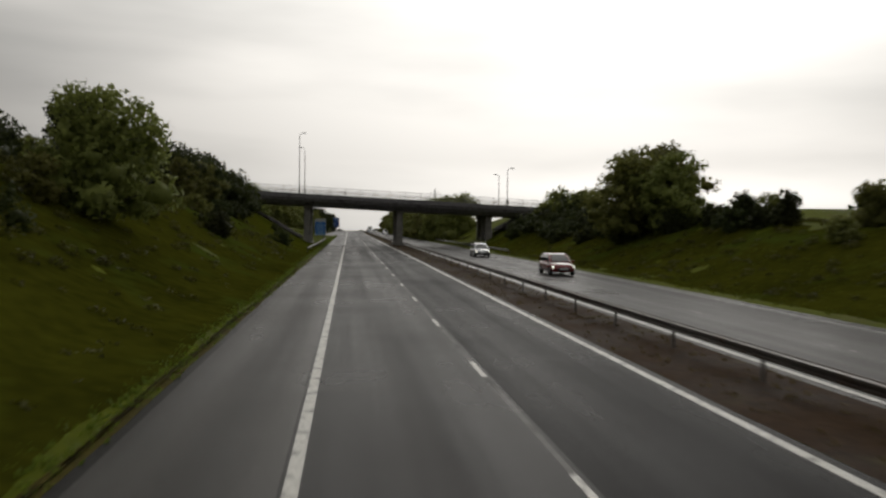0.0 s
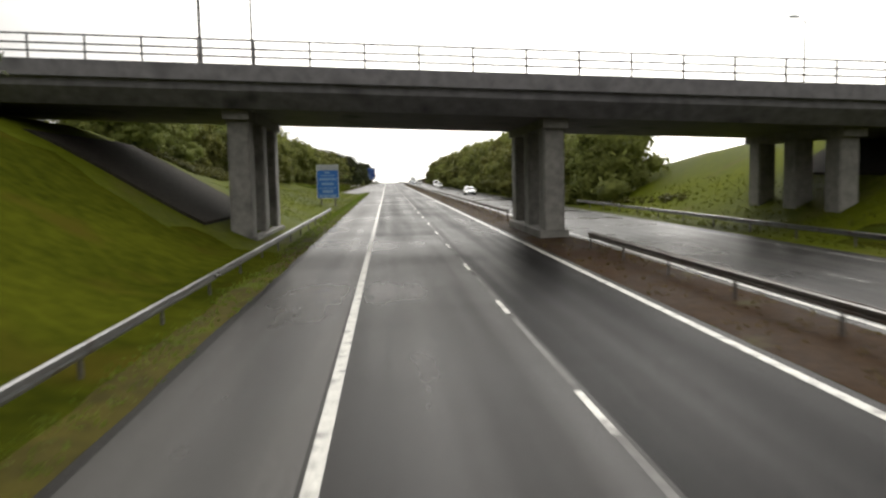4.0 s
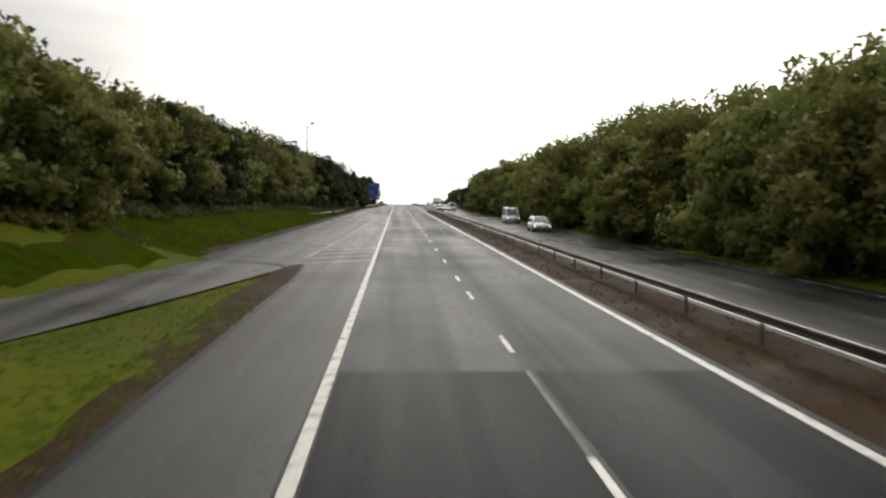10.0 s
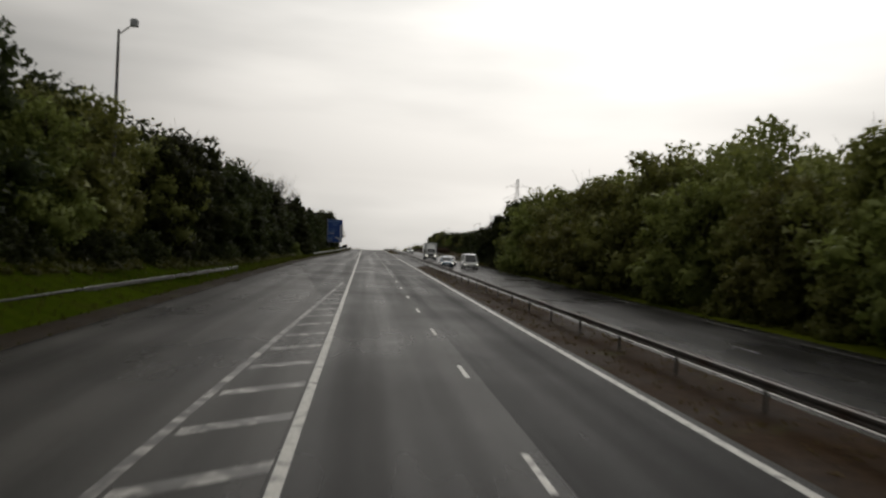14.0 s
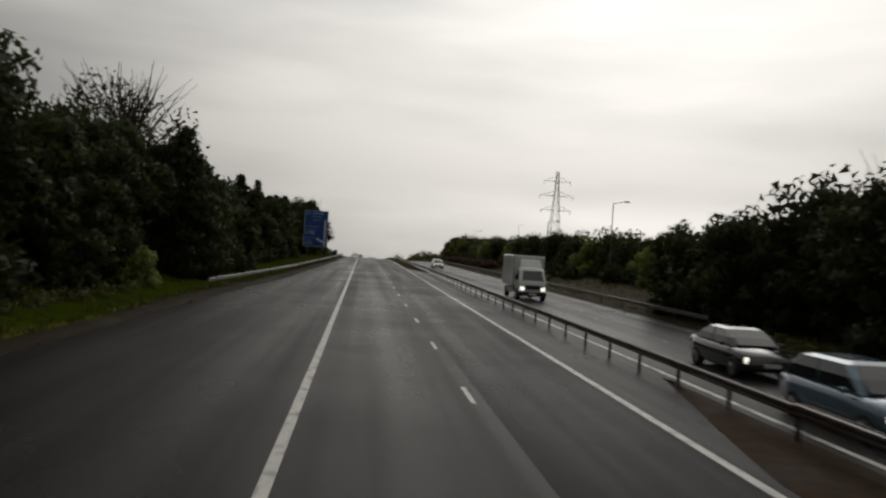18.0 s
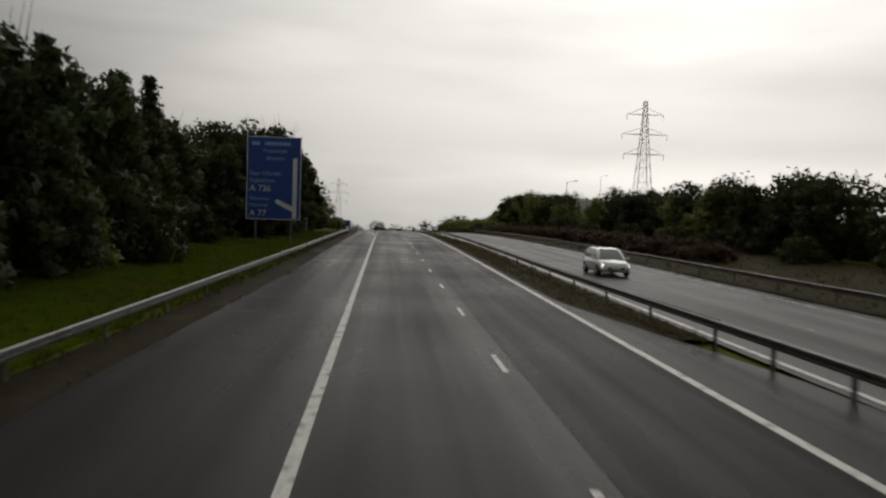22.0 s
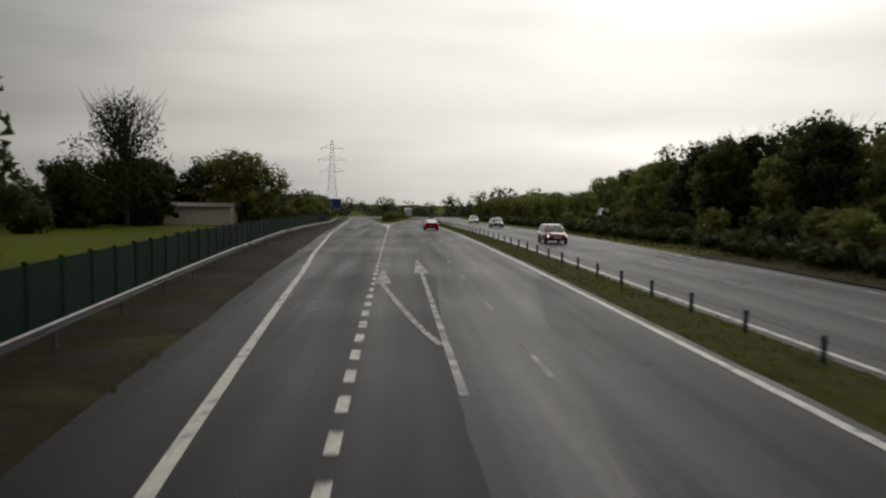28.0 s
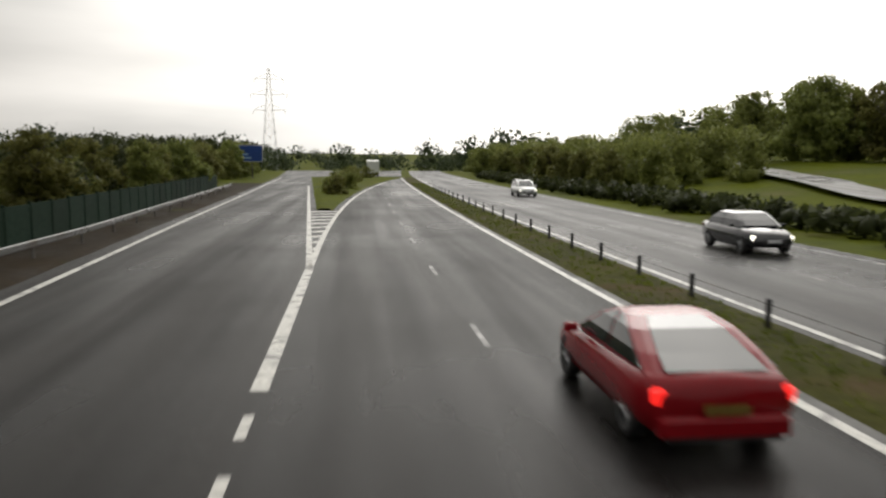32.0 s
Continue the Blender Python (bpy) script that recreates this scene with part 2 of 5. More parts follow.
M_PAINT_FADED = surface("faded_lane_paint", (0.05, 0.048, 0.045), (0.26, 0.255, 0.235), scale=7, rough=(0.35, 0.6), bump=0.2, blotch=0.4, blotch_scale=0.9, stain=((0.03, 0.029, 0.027), 1.9, 0.42))
M_JOINT = surface("pale_lane_joint", (0.045, 0.044, 0.042), (0.13, 0.127, 0.12), scale=5, rough=(0.4, 0.65), bump=0.2, blotch=0.5, blotch_scale=0.5, stain=((0.035, 0.034, 0.033), 0.25, 0.48), spec=0.1)
M_GRASS = surface("wet_grass", (0.041, 0.053, 0.003), (0.092, 0.108, 0.005), scale=2.0, rough=(0.7, 0.9), bump=0.8, bump_scale=9, blotch=0.55, blotch_scale=0.09, stain=((0.080, 0.078, 0.016), 0.16, 0.57), spec=0.02)
# verge grass again, darker: the shade of the trees is put into its colour
M_GRASS_SHADED = surface("shaded_dark_grass", (0.0175, 0.0285, 0.002), (0.0435, 0.0615, 0.004), scale=1.6, rough=(0.8, 0.95), bump=1.0, bump_scale=5, blotch=0.5, blotch_scale=0.14, stain=((0.040, 0.036, 0.010), 0.22, 0.57), spec=0.0)
M_SLOPE = surface("olive_slope_grass", (0.023, 0.028, 0.003), (0.060, 0.067, 0.006), scale=1.8, rough=(0.8, 0.95), bump=1.0, bump_scale=6, blotch=0.5, blotch_scale=0.16, stain=((0.054, 0.046, 0.007), 0.2, 0.55), spec=0.0)
M_MEDIAN = surface("olive_median_grass", (0.028, 0.029, 0.008), (0.070, 0.070, 0.017), scale=3.0, rough=(0.8, 0.95), bump=0.9, bump_scale=10, blotch=0.5, blotch_scale=0.25, stain=((0.070, 0.052, 0.025), 0.5, 0.56), spec=0.03)
M_SOIL = surface("brown_wet_soil", (0.0155, 0.0085, 0.0040), (0.050, 0.0280, 0.0128), scale=3.5, rough=(0.6, 0.85), bump=0.9, bump_scale=11, blotch=0.4, blotch_scale=0.35, stain=((0.06, 0.055, 0.02), 0.5, 0.60), spec=0.03)
M_DEADGRASS = surface("dull_verge_grass", (0.014, 0.0125, 0.0045), (0.042, 0.036, 0.0125), scale=3.0, rough=(0.7, 0.9), bump=0.9, bump_scale=10, blotch=0.45, blotch_scale=0.3, spec=0.03)
M_DIRT = surface("dark_roadside_dirt", (0.012, 0.0085, 0.0050), (0.035, 0.026, 0.0155), scale=3.5, rough=(0.6, 0.9), bump=0.9, bump_scale=12, blotch=0.45, blotch_scale=0.4, stain=((0.045, 0.048, 0.014), 0.35, 0.58), spec=0.03)
M_SCRUB = surface("olive_brown_scrub", (0.0195, 0.021, 0.0027), (0.051, 0.053, 0.0062), scale=1.6, rough=(0.75, 0.95), bump=1.0, bump_scale=4, blotch=0.5, blotch_scale=0.14, stain=((0.040, 0.054, 0.008), 0.2, 0.55), spec=0.0)
M_LEAF = foliage("spring_leaves", (0.106, 0.122, 0.030), (0.232, 0.248, 0.066))
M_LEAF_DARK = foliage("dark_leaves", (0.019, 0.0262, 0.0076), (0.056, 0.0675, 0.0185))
# far leaves are greyer: distance haze is put into their colour
M_LEAF_FAR = foliage("far_leaves", (0.032, 0.045, 0.024), (0.075, 0.092, 0.045))
M_UNDER = foliage("rough_undergrowth", (0.032, 0.032, 0.006), (0.084, 0.082, 0.014))
M_BROWN_HEDGE = foliage("brown_hedge_leaves", (0.030, 0.018, 0.010), (0.080, 0.048, 0.028))
M_BARK = surface("wet_bark", (0.030, 0.024, 0.018), (0.095, 0.080, 0.062), scale=8, rough=(0.7, 0.9), bump=0.7)
M_BLADE = foliage("grass_blades", (0.072, 0.096, 0.012), (0.150, 0.180, 0.027))
M_STRAW = foliage("dry_grass_blades", (0.060, 0.045, 0.018), (0.150, 0.115, 0.050))
M_STEEL = surface("galvanised_steel", (0.075, 0.075, 0.075), (0.20, 0.20, 0.197), scale=12, rough=(0.22, 0.42), bump=0.05, metal=0.75, stain=((0.07, 0.045, 0.03), 1.5, 0.55))
# pale because distance haze is painted into the steel's colour
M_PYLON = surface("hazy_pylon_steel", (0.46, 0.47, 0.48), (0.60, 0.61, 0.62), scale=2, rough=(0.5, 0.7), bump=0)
M_STEEL_DARK = surface("dull_post_steel", (0.055, 0.052, 0.050), (0.15, 0.14, 0.13), scale=14, rough=(0.5, 0.7), bump=0.1, metal=0.3)
M_CONCRETE = surface("bridge_concrete", (0.15, 0.145, 0.135), (0.28, 0.27, 0.25), scale=3, rough=(0.7, 0.9), bump=0.3, blotch_scale=0.35, stain=((0.12, 0.115, 0.11), 0.6, 0.58))
M_DECK = surface("weathered_deck_concrete", (0.11, 0.107, 0.112), (0.21, 0.205, 0.215), scale=2, rough=(0.6, 0.85), bump=0.3, blotch_scale=0.5, stain=((0.06, 0.06, 0.063), 0.5, 0.56))
# near black: the bridge deck's shade is put into the paving colour
M_PAVING_SHADED = surface("slope_paving", (0.015, 0.013, 0.010), (0.040, 0.036, 0.029), scale=4, rough=(0.8, 0.95), bump=0.6, spec=0.04)
M_RUSTY = surface("rusted_barrier_steel", (0.040, 0.033, 0.028), (0.125, 0.112, 0.100), scale=9, rough=(0.45, 0.65), bump=0.1, metal=0.3, stain=((0.050, 0.028, 0.016), 0.9, 0.5))
M_OLIVE = surface("brown_olive_verge_grass", (0.028, 0.025, 0.005), (0.072, 0.061, 0.012), scale=2.4, rough=(0.8, 0.95), bump=0.9, bump_scale=10, blotch=0.5, blotch_scale=0.3, stain=((0.060, 0.078, 0.008), 0.5, 0.56), spec=0.03)
M_BLUE = surface("blue_sign_sheeting", (0.006, 0.040, 0.200), (0.010, 0.058, 0.270), scale=2, rough=(0.4, 0.55), bump=0, blotch_scale=0.7)
M_BLUE2 = surface("bright_blue_sign_sheeting", (0.012, 0.110, 0.390), (0.018, 0.135, 0.460), scale=2, rough=(0.4, 0.55), bump=0, blotch_scale=0.7)
M_WHITE = surface("white_sign_sheeting", (0.50, 0.52, 0.54), (0.66, 0.67, 0.68), scale=3, rough=(0.4, 0.6), bump=0)
M_PALE_BLUE = surface("faded_blue_lettering", (0.16, 0.29, 0.50), (0.26, 0.40, 0.60), scale=3, rough=(0.4, 0.6), bump=0)
M_GREY_BOARD = surface("grey_sign_board", (0.26, 0.28, 0.30), (0.42, 0.44, 0.46), scale=3, rough=(0.4, 0.6), bump=0)
M_GREEN_FENCE = surface("dark_green_fence_boards", (0.007, 0.018, 0.011), (0.018, 0.036, 0.022), scale=6, rough=(0.8, 0.95), bump=0.3, per_object=0.25, spec=0.08)
M_RENDER = surface("pale_render", (0.42, 0.39, 0.33), (0.58, 0.55, 0.48), scale=3, rough=(0.8, 0.95), bump=0.2)
M_BRICK = surface("brown_brick", (0.11, 0.060, 0.042), (0.20, 0.110, 0.080), scale=5, rough=(0.8, 0.95), bump=0.3)
M_TILE = surface("wet_roof_tiles", (0.085, 0.072, 0.068), (0.16, 0.138, 0.130), scale=5, rough=(0.5, 0.75), bump=0.3)
M_RUBBER = surface("tyre_rubber", (0.012, 0.012, 0.012), (0.03, 0.03, 0.03), scale=20, rough=(0.7, 0.9), bump=0.1)
M_TRIM = surface("black_plastic_trim", (0.010, 0.010, 0.011), (0.022, 0.022, 0.024), scale=20, rough=(0.4, 0.6), bump=0)
M_RIM = surface("alloy_rim", (0.30, 0.31, 0.32), (0.45, 0.46, 0.47), scale=20, rough=(0.25, 0.4), bump=0, metal=0.8)
M_CARGLASS = surface("dark_car_glass", (0.010, 0.013, 0.014), (0.022, 0.026, 0.028), scale=3, rough=(0.03, 0.08), bump=0, spec=0.9)
# plate yellow darkened to carry the shade at a car's tail
M_PLATE = surface("yellow_plate", (0.13, 0.085, 0.015), (0.18, 0.12, 0.022), rough=(0.4, 0.5), bump=0)


def paint(name, c, metal=0.0, coat=0.6):
    m = surface(name, tuple(v * 0.9 for v in c), tuple(min(1, v * 1.1) for v in c), scale=4, rough=(0.12, 0.25), bump=0, metal=metal, blotch_scale=0.8, spec=0.2 + 0.5 * coat)
    m.node_tree.nodes["Principled BSDF"].inputs["Coat Weight"].default_value = coat
    return m


def lamp_glow(name, c, power):
    m = bpy.data.materials.new(name)
    m.use_nodes = True
    b = m.node_tree.nodes["Principled BSDF"]
    b.inputs["Base Color"].default_value = (*c, 1)
    b.inputs["Roughness"].default_value = 0.2
    b.inputs["Emission Color"].default_value = (*c, 1)
    b.inputs["Emission Strength"].default_value = power
    return m


P_RED = paint("red_car_paint", (0.20, 0.005, 0.009), 0.0, 0.08)
P_MAROON = paint("maroon_car_paint", (0.16, 0.02, 0.02))
P_WHITE = paint("white_van_paint", (0.62, 0.64, 0.63))
P_SILVER = paint("silver_car_paint", (0.40, 0.42, 0.43), 0.5)
P_BLACK = paint("black_car_paint", (0.022, 0.024, 0.026))
P_BLUE = paint("grey_blue_car_paint", (0.10, 0.15, 0.20), 0.3)
G_TAIL = lamp_glow("lit_tail_lamp", (0.9, 0.02, 0.015), 1.2)
G_HEAD = lamp_glow("lit_head_lamp", (1.0, 0.95, 0.82), 3.0)

# ---- mesh building ----


class Shape:
    """Collects vertices and faces for one part."""

    def __init__(self):
        self.v, self.f = [], []

    def add(self, vs, fs):
        k = len(self.v)
        self.v += [tuple(p) for p in vs]
        self.f += [tuple(i + k for i in face) for face in fs]
        return self

    def box(self, x0, x1, y0, y1, z0, z1, m=None):
        vs = [Vector(p) for p in ((x0, y0, z0), (x1, y0, z0), (x1, y1, z0), (x0, y1, z0), (x0, y0, z1), (x1, y0, z1), (x1, y1, z1), (x0, y1, z1))]
        if m:
            vs = [m @ p for p in vs]
        return self.add(vs, [(3, 2, 1, 0), (4, 5, 6, 7), (0, 1, 5, 4), (1, 2, 6, 5), (2, 3, 7, 6), (3, 0, 4, 7)])

    def bevel_box(self, x0, x1, y0, y1, z0, z1, b):
        """A box with chamfered upright and top edges."""
        def ring(i, z):
            return [(x0 + i + b, y0 + i, z), (x1 - i - b, y0 + i, z), (x1 - i, y0 + i + b, z), (x1 - i, y1 - i - b, z), (x1 - i - b, y1 - i, z), (x0 + i + b, y1 - i, z), (x0 + i, y1 - i - b, z), (x0 + i, y0 + i + b, z)]
        return self.loft([ring(0, z0), ring(0, z1 - b), ring(b, z1)], True)

    def tube(self, p0, p1, r0, r1=None, n=8):
        p0, p1 = Vector(p0), Vector(p1)
        r1 = r0 if r1 is None else r1
        q = (p1 - p0).to_track_quat("Z", "Y").to_matrix()
        rings = [[p + q @ Vector((r * math.cos(a * math.tau / n), r * math.sin(a * math.tau / n), 0)) for a in range(n)] for p, r in ((p0, r0), (p1, r1))]
        return self.loft(rings, True)

    def loft(self, rings, caps=False, closed=True):
        n = len(rings[0])
        vs = [p for ring in rings for p in ring]
        fs = []
        for i in range(len(rings) - 1):
            for j in range(n if closed else n - 1):
                a, b = i * n + j, i * n + (j + 1) % n
                fs.append((a, b, b + n, a + n))
        if caps:
            fs.append(tuple(reversed(range(n))))
            fs.append(tuple(range((len(rings) - 1) * n, len(rings) * n)))
        return self.add(vs, fs)

    def mesh(self, name, material, smooth=False):
        me = bpy.data.meshes.new(name)
        me.from_pydata(self.v, [], self.f)
        me.materials.append(material)
        if smooth:
            me.shade_smooth()
        me.update()
        return me


def part(name, shape, material, parent=None, label="", smooth=False):
    ob = new(name, shape.mesh(name, material, smooth) if isinstance(shape, Shape) else shape)
    if parent:
        ob.parent = parent
    if label:
        ob["label"] = label
    return ob


def thing(name, label, category, group="", at=None):
    ob = new(name)
    ob.empty_display_size = 0.3
    if at is not None:
        ob.matrix_basis = at
    return tagged(ob, label, category, group)


def structure(name, shape, material, label, category, smooth=False):
    return tagged(part(name, shape, material, None, "", smooth), label, category, "", "structure")


def strip(left, right, z, s0, s1, step=6.0, drop=None):
    """A ribbon along the road between two lines X(s)."""
    sh = Shape()
    n = max(1, math.ceil((s1 - s0) / step))
    rows = []
    for i in range(n + 1):
        s = s0 + (s1 - s0) * i / n
        rows.append([(left(s), s, road_z(s) + z), (right(s), s, road_z(s) + z)])
    sh.loft(rows, closed=False)
    return sh


# ---- lines of the plan ----
EDGE_LINE = [(-300, 0), (626, 0), (655, -1.3), (668, -2.0), (683, -2.75), (692, -3.15), (706, -4.0), (718, -4.5), (741, -5.7), (766, -6.5), (792, -7.6), (819, -8.6), (860, -10.3), (897, -11.8), (1000, -18)]
LEFT_TAR = [(-300, -2.95), (275, -2.95), (283.5, -3.3), (285.5, -9.7), (300, -8.9), (340, -8.4), (400, -7.9), (445, -7.5), (474, -6.6), (500, -5.1), (530, -4.45), (560, -3.6), (600, -3.15), (640, -3.1), (660, -3.5), (690, -4.6), (720, -5.6), (741, -6.5), (766, -7.3), (792, -8.4), (819, -9.4), (860, -11.1), (897, -12.6), (1000, -19)]
RIGHT_TAR = [(-300, 7.62), (441, 7.62), (452, 9.9), (535, 9.9), (550, 7.62), (2000, 7.62)]
OPP_LEFT = [(-300, 10.5), (400, 10.5), (440, 9.9), (535, 9.9), (600, 10.3), (640, 9.75), (2000, 9.75)]
OPP_RIGHT = [(-300, 18.9), (400, 18.6), (450, 18.4), (540, 18.6), (600, 18.6), (680, 19.0), (2000, 19.0)]


def x_edge(s):
    return lerp(EDGE_LINE, s)


def x_left(s):
    return lerp(LEFT_TAR, s)


def x_right(s):
    return lerp(RIGHT_TAR, s) + bend(s)


def x_opp_l(s):
    return lerp(OPP_LEFT, s) + bend(s)


def x_opp_r(s):
    return lerp(OPP_RIGHT, s) + bend(s)


# banks beside the road: (Y, flat width, height of bank, width of bank)
LEFT_BANK = [(-300, 1.5, 6.5, 13), (60, 1.5, 6.5, 13), (110, 2.0, 6.8, 13), (150, 2.0, 6.8, 13), (170, 3.0, 5.0, 12.5), (200, 3.0, 4.3, 12.5), (225, 2.5, 3.8, 14), (262, 2.0, 3.2, 16), (283, 2.0, 3.0, 14), (286, 0.8, 3.0, 8.5), (340, 0.8, 2.8, 8.5), (400, 1.5, 2.0, 8), (440, 2.5, 1.4, 8), (560, 6.0, 0.8, 8), (640, 5.0, 0.2, 10), (800, 4, 0.2, 10), (2000, 4, 0.5, 10)]
RIGHT_BANK = [(-300, 2.0, 3.0, 12), (40, 2.2, 3.2, 12), (72, 2.6, 4.4, 13), (96, 2.6, 4.4, 13), (108, 3.0, 5.2, 14), (118, 3.0, 6.8, 14), (150, 3.0, 6.8, 14), (178, 2.4, 5.6, 14), (205, 1.5, 2.0, 8), (400, 1.5, 1.5, 8), (450, 3.0, 0.6, 8), (700, 3.0, 0.6, 8), (800, 8, 2.2, 30), (900, 8, 4.5, 40), (2000, 8, 5, 40)]


def bank(table, s, d):
    ss = [r[0] for r in table]
    flat, high, wide = (float(np.interp(s, ss, [r[k] for r in table])) for k in (1, 2, 3))
    u = min(1.0, max(0.0, (d - flat) / wide))
    return high * u * u * (3 - 2 * u) * 0.35 + high * u * 0.65


def far_drop(x, s):
    return 0.022 * max(0.0, s - 1000) + 0.02 * max(0.0, abs(x) - 120)


def slip_c(s):
    u = 286 - s
    return -5.8 - 0.18 * u - 0.002 * u * u


def slip_z(s):
    return 0.006 - 0.012 * (286 - s)


def ground_z(x, s):
    """Height of the ground anywhere outside the carriageways."""
    z = plain_ground_z(x, s) - far_drop(x, s)
    if 160 < s < 286 and x < x_left(s):
        u = min(1.0, max(0.0, (abs(x - slip_c(s)) - 2.9) / 3.4))
        z = (slip_z(s) - 0.09) * (1 - u) + z * u
    return z


def plain_ground_z(x, s):
    if x < x_left(s):
        d = x_left(s) - x
        return road_z(min(s, 1100)) + bank(LEFT_BANK, s, d) + 0.03 * min(1, d) + 0.25 * noise.noise((x * 0.08, s * 0.05, 0)) * min(1, max(0, d - 3) / 6)
    if x > x_opp_r(s):
        d = x - x_opp_r(s)
        return road_z(min(s, 1100)) + bank(RIGHT_BANK, s, d) + 0.03 * min(1, d) + 0.25 * noise.noise((x * 0.08, s * 0.05, 5)) * min(1, max(0, d - 3) / 6)
    return road_z(s)


def build_ground():
    out = [0, 0.35, 1, 1.8, 2.8, 4, 5.5, 7, 9, 11, 13, 15, 17, 20, 24, 30, 40, 60, 100, 200, 500, 1600]
    ss = [-1500, -600, -300, -150] + list(range(-80, 1000, 4)) + [1020, 1060, 1120, 1250, 1500, 2000, 2600]
    rows = []
    for s in ss:
        row = []
        for d in reversed(out):
            x = x_left(s) - d
            row.append((x, s, ground_z(x, s) if d else road_z(min(s, 1100)) - far_drop(0, s) - 0.01))
        base = road_z(min(s, 1100)) - far_drop(0, s) - 0.09
        for x in (x_left(s) + 0.3, 3.5 + bend(s), x_right(s) - 0.3, 0.5 * (x_right(s) + x_opp_l(s)), x_opp_l(s) + 0.3, x_opp_r(s) - 0.3):
            row.append((x, s, base))
        for d in out:
            x = x_opp_r(s) + d
            row.append((x, s, ground_z(x, s) if d else road_z(min(s, 1100)) - far_drop(0, s) - 0.01))
        rows.append(row)
    sh = Shape().loft(rows, closed=False)
    structure("ground", sh, M_GRASS, "wet green grass ground with rising banks beside the road", "ground", True)


build_ground()

# carriageways
tar = Shape()
rows = []
for i in range(0, 1 + (1000 + 300) // 4):
    s = -300 + 4 * i
    l, r = x_left(s), x_right(s)
    rows.append([(l + (r - l) * k / 10, s, road_z(s)) for k in range(11)])
tar.loft(rows, closed=False)
ROAD = structure("road", tar, M_ROAD, "wet dark grey asphalt carriageway with worn white lines", "road")
tar2 = Shape()
rows = []
for i in range(0, 1 + (1000 + 300) // 4):
    s = -300 + 4 * i
    l, r = x_opp_l(s), x_opp_r(s)
    rows.append([(l + (r - l) * k / 6, s, road_z(s) - 0.004) for k in range(7)])
tar2.loft(rows, closed=False)
ROAD_OPP = structure("opposite_road", tar2, M_ROAD2, "wet pale grey carriageway for oncoming traffic", "road")


def road_strip(name, parent, left, right, s0, s1, material, z=0.006, label="", step=6.0):
    return part(name, strip(left, right, z, s0, s1, step), material, parent, label)


# slip road that joins from the nearside
structure("slip_road", Shape().loft([[(slip_c(s) + 2.7 * k / 2, s, slip_z(s)) for k in (-2, -1, 0, 1, 2)] for s in range(170, 287, 4)], closed=False), M_SIDE, "wet grey slip road joining through the grass", "road")

SIDE = [(770, 33), (795, 37), (838, 50), (880, 60), (930, 59), (990, 52)]
structure("side_road", Shape().loft([[(lerp(SIDE, s) + w, s, ground_z(lerp(SIDE, s), s) + 0.14) for w in (-3.2, -1.0, 1.0, 3.2)] for s in range(770, 992, 5)], closed=False), M_SIDE_SHEEN, "wet side road with sky sheen in its pale colour, curving up the far bank", "road")

# ---- road markings, parts of the road ----


def line_pair(fn, half):
    return (lambda s: fn(s) - half), (lambda s: fn(s) + half)


def nose_left(s):
    return -0.055 * (s - 772) if s > 772 else 0.0


def nose_right(s):
    return 0.0009 * max(0.0, s - 776) ** 1.95


road_strip("edge_line", ROAD, *line_pair(lambda s: 0.0, 0.10), -120, 622, M_PAINT)
road_strip("edge_line", ROAD, *line_pair(x_edge, 0.11), 626, 900, M_PAINT)
road_strip("edge_line", ROAD, *line_pair(lambda s: 7.3 + bend(s), 0.10), -120, 900, M_PAINT)
dash_a = strip(lambda s: -0.06, lambda s: 0.06, 0.006, 0, 2.0, 2.0).mesh("lane_dash", M_PAINT)


def dash(mesh, x, s, parent=ROAD, name="lane_dash"):
    ob = part(name, mesh, None, parent)
    ob.matrix_basis = Matrix.Translation((x, s, road_z(s))) @ Matrix.Rotation(math.atan(road_grade(s)), 4, "X")
    return ob


for k in range(-2, 31):
    dash(dash_a, 3.65, 9 * k - 0.15)
dash_old = strip(lambda s: -0.055, lambda s: 0.055, 0.006, 0, 2.0, 2.0).mesh("lane_dash", M_PAINT_FADED)
for k in range(30, 93):
    s = 9 * k + 5.4
    dash(dash_a if k < 71 else dash_old, 3.65 + bend(s), s)
# wide marks between the through lane and the lane for the exit
dash_b = strip(lambda s: -0.10, lambda s: 0.10, 0.007, 0, 1.0, 1.0).mesh("wide_dash", M_PAINT)
dash_d = strip(lambda s: -0.07, lambda s: 0.07, 0.007, 0, 0.9, 0.9).mesh("wide_dash", M_PAINT)
for k in range(0, 66):
    s = 627 + 2.0 * k
    if s < 758:
        dash(dash_b if s < 684 else dash_d, 0.0, s, ROAD, "wide_dash")
road_strip("nose_line", ROAD, *line_pair(lambda s: 0.0, 0.13), 759, 772, M_PAINT)
road_strip("nose_line", ROAD, *line_pair(nose_left, 0.11), 772, 850, M_PAINT, step=4)
road_strip("nose_line", ROAD, *line_pair(nose_right, 0.11), 772, 870, M_PAINT, step=4)
for k in range(10):
    s = 777 + k * 2.4
    sh = Shape().add([(nose_left(s) + 0.1, s, road_z(s) + 0.007), (nose_right(s) - 0.1, s + 0.2, road_z(s) + 0.007), (nose_right(s) - 0.1, s + 0.8, road_z(s) + 0.007), (nose_left(s) + 0.1, s + 0.6, road_z(s) + 0.007)], [(0, 1, 2, 3)])
    part("hatch_bar", sh, M_PAINT, ROAD)
# hatched merge area by the slip road
MERGE = [(270, -5.4), (282, -4.3), (287, -3.6), (301, -3.1), (328, -2.7), (348, -2.15), (384, -0.95), (410, -0.1)]
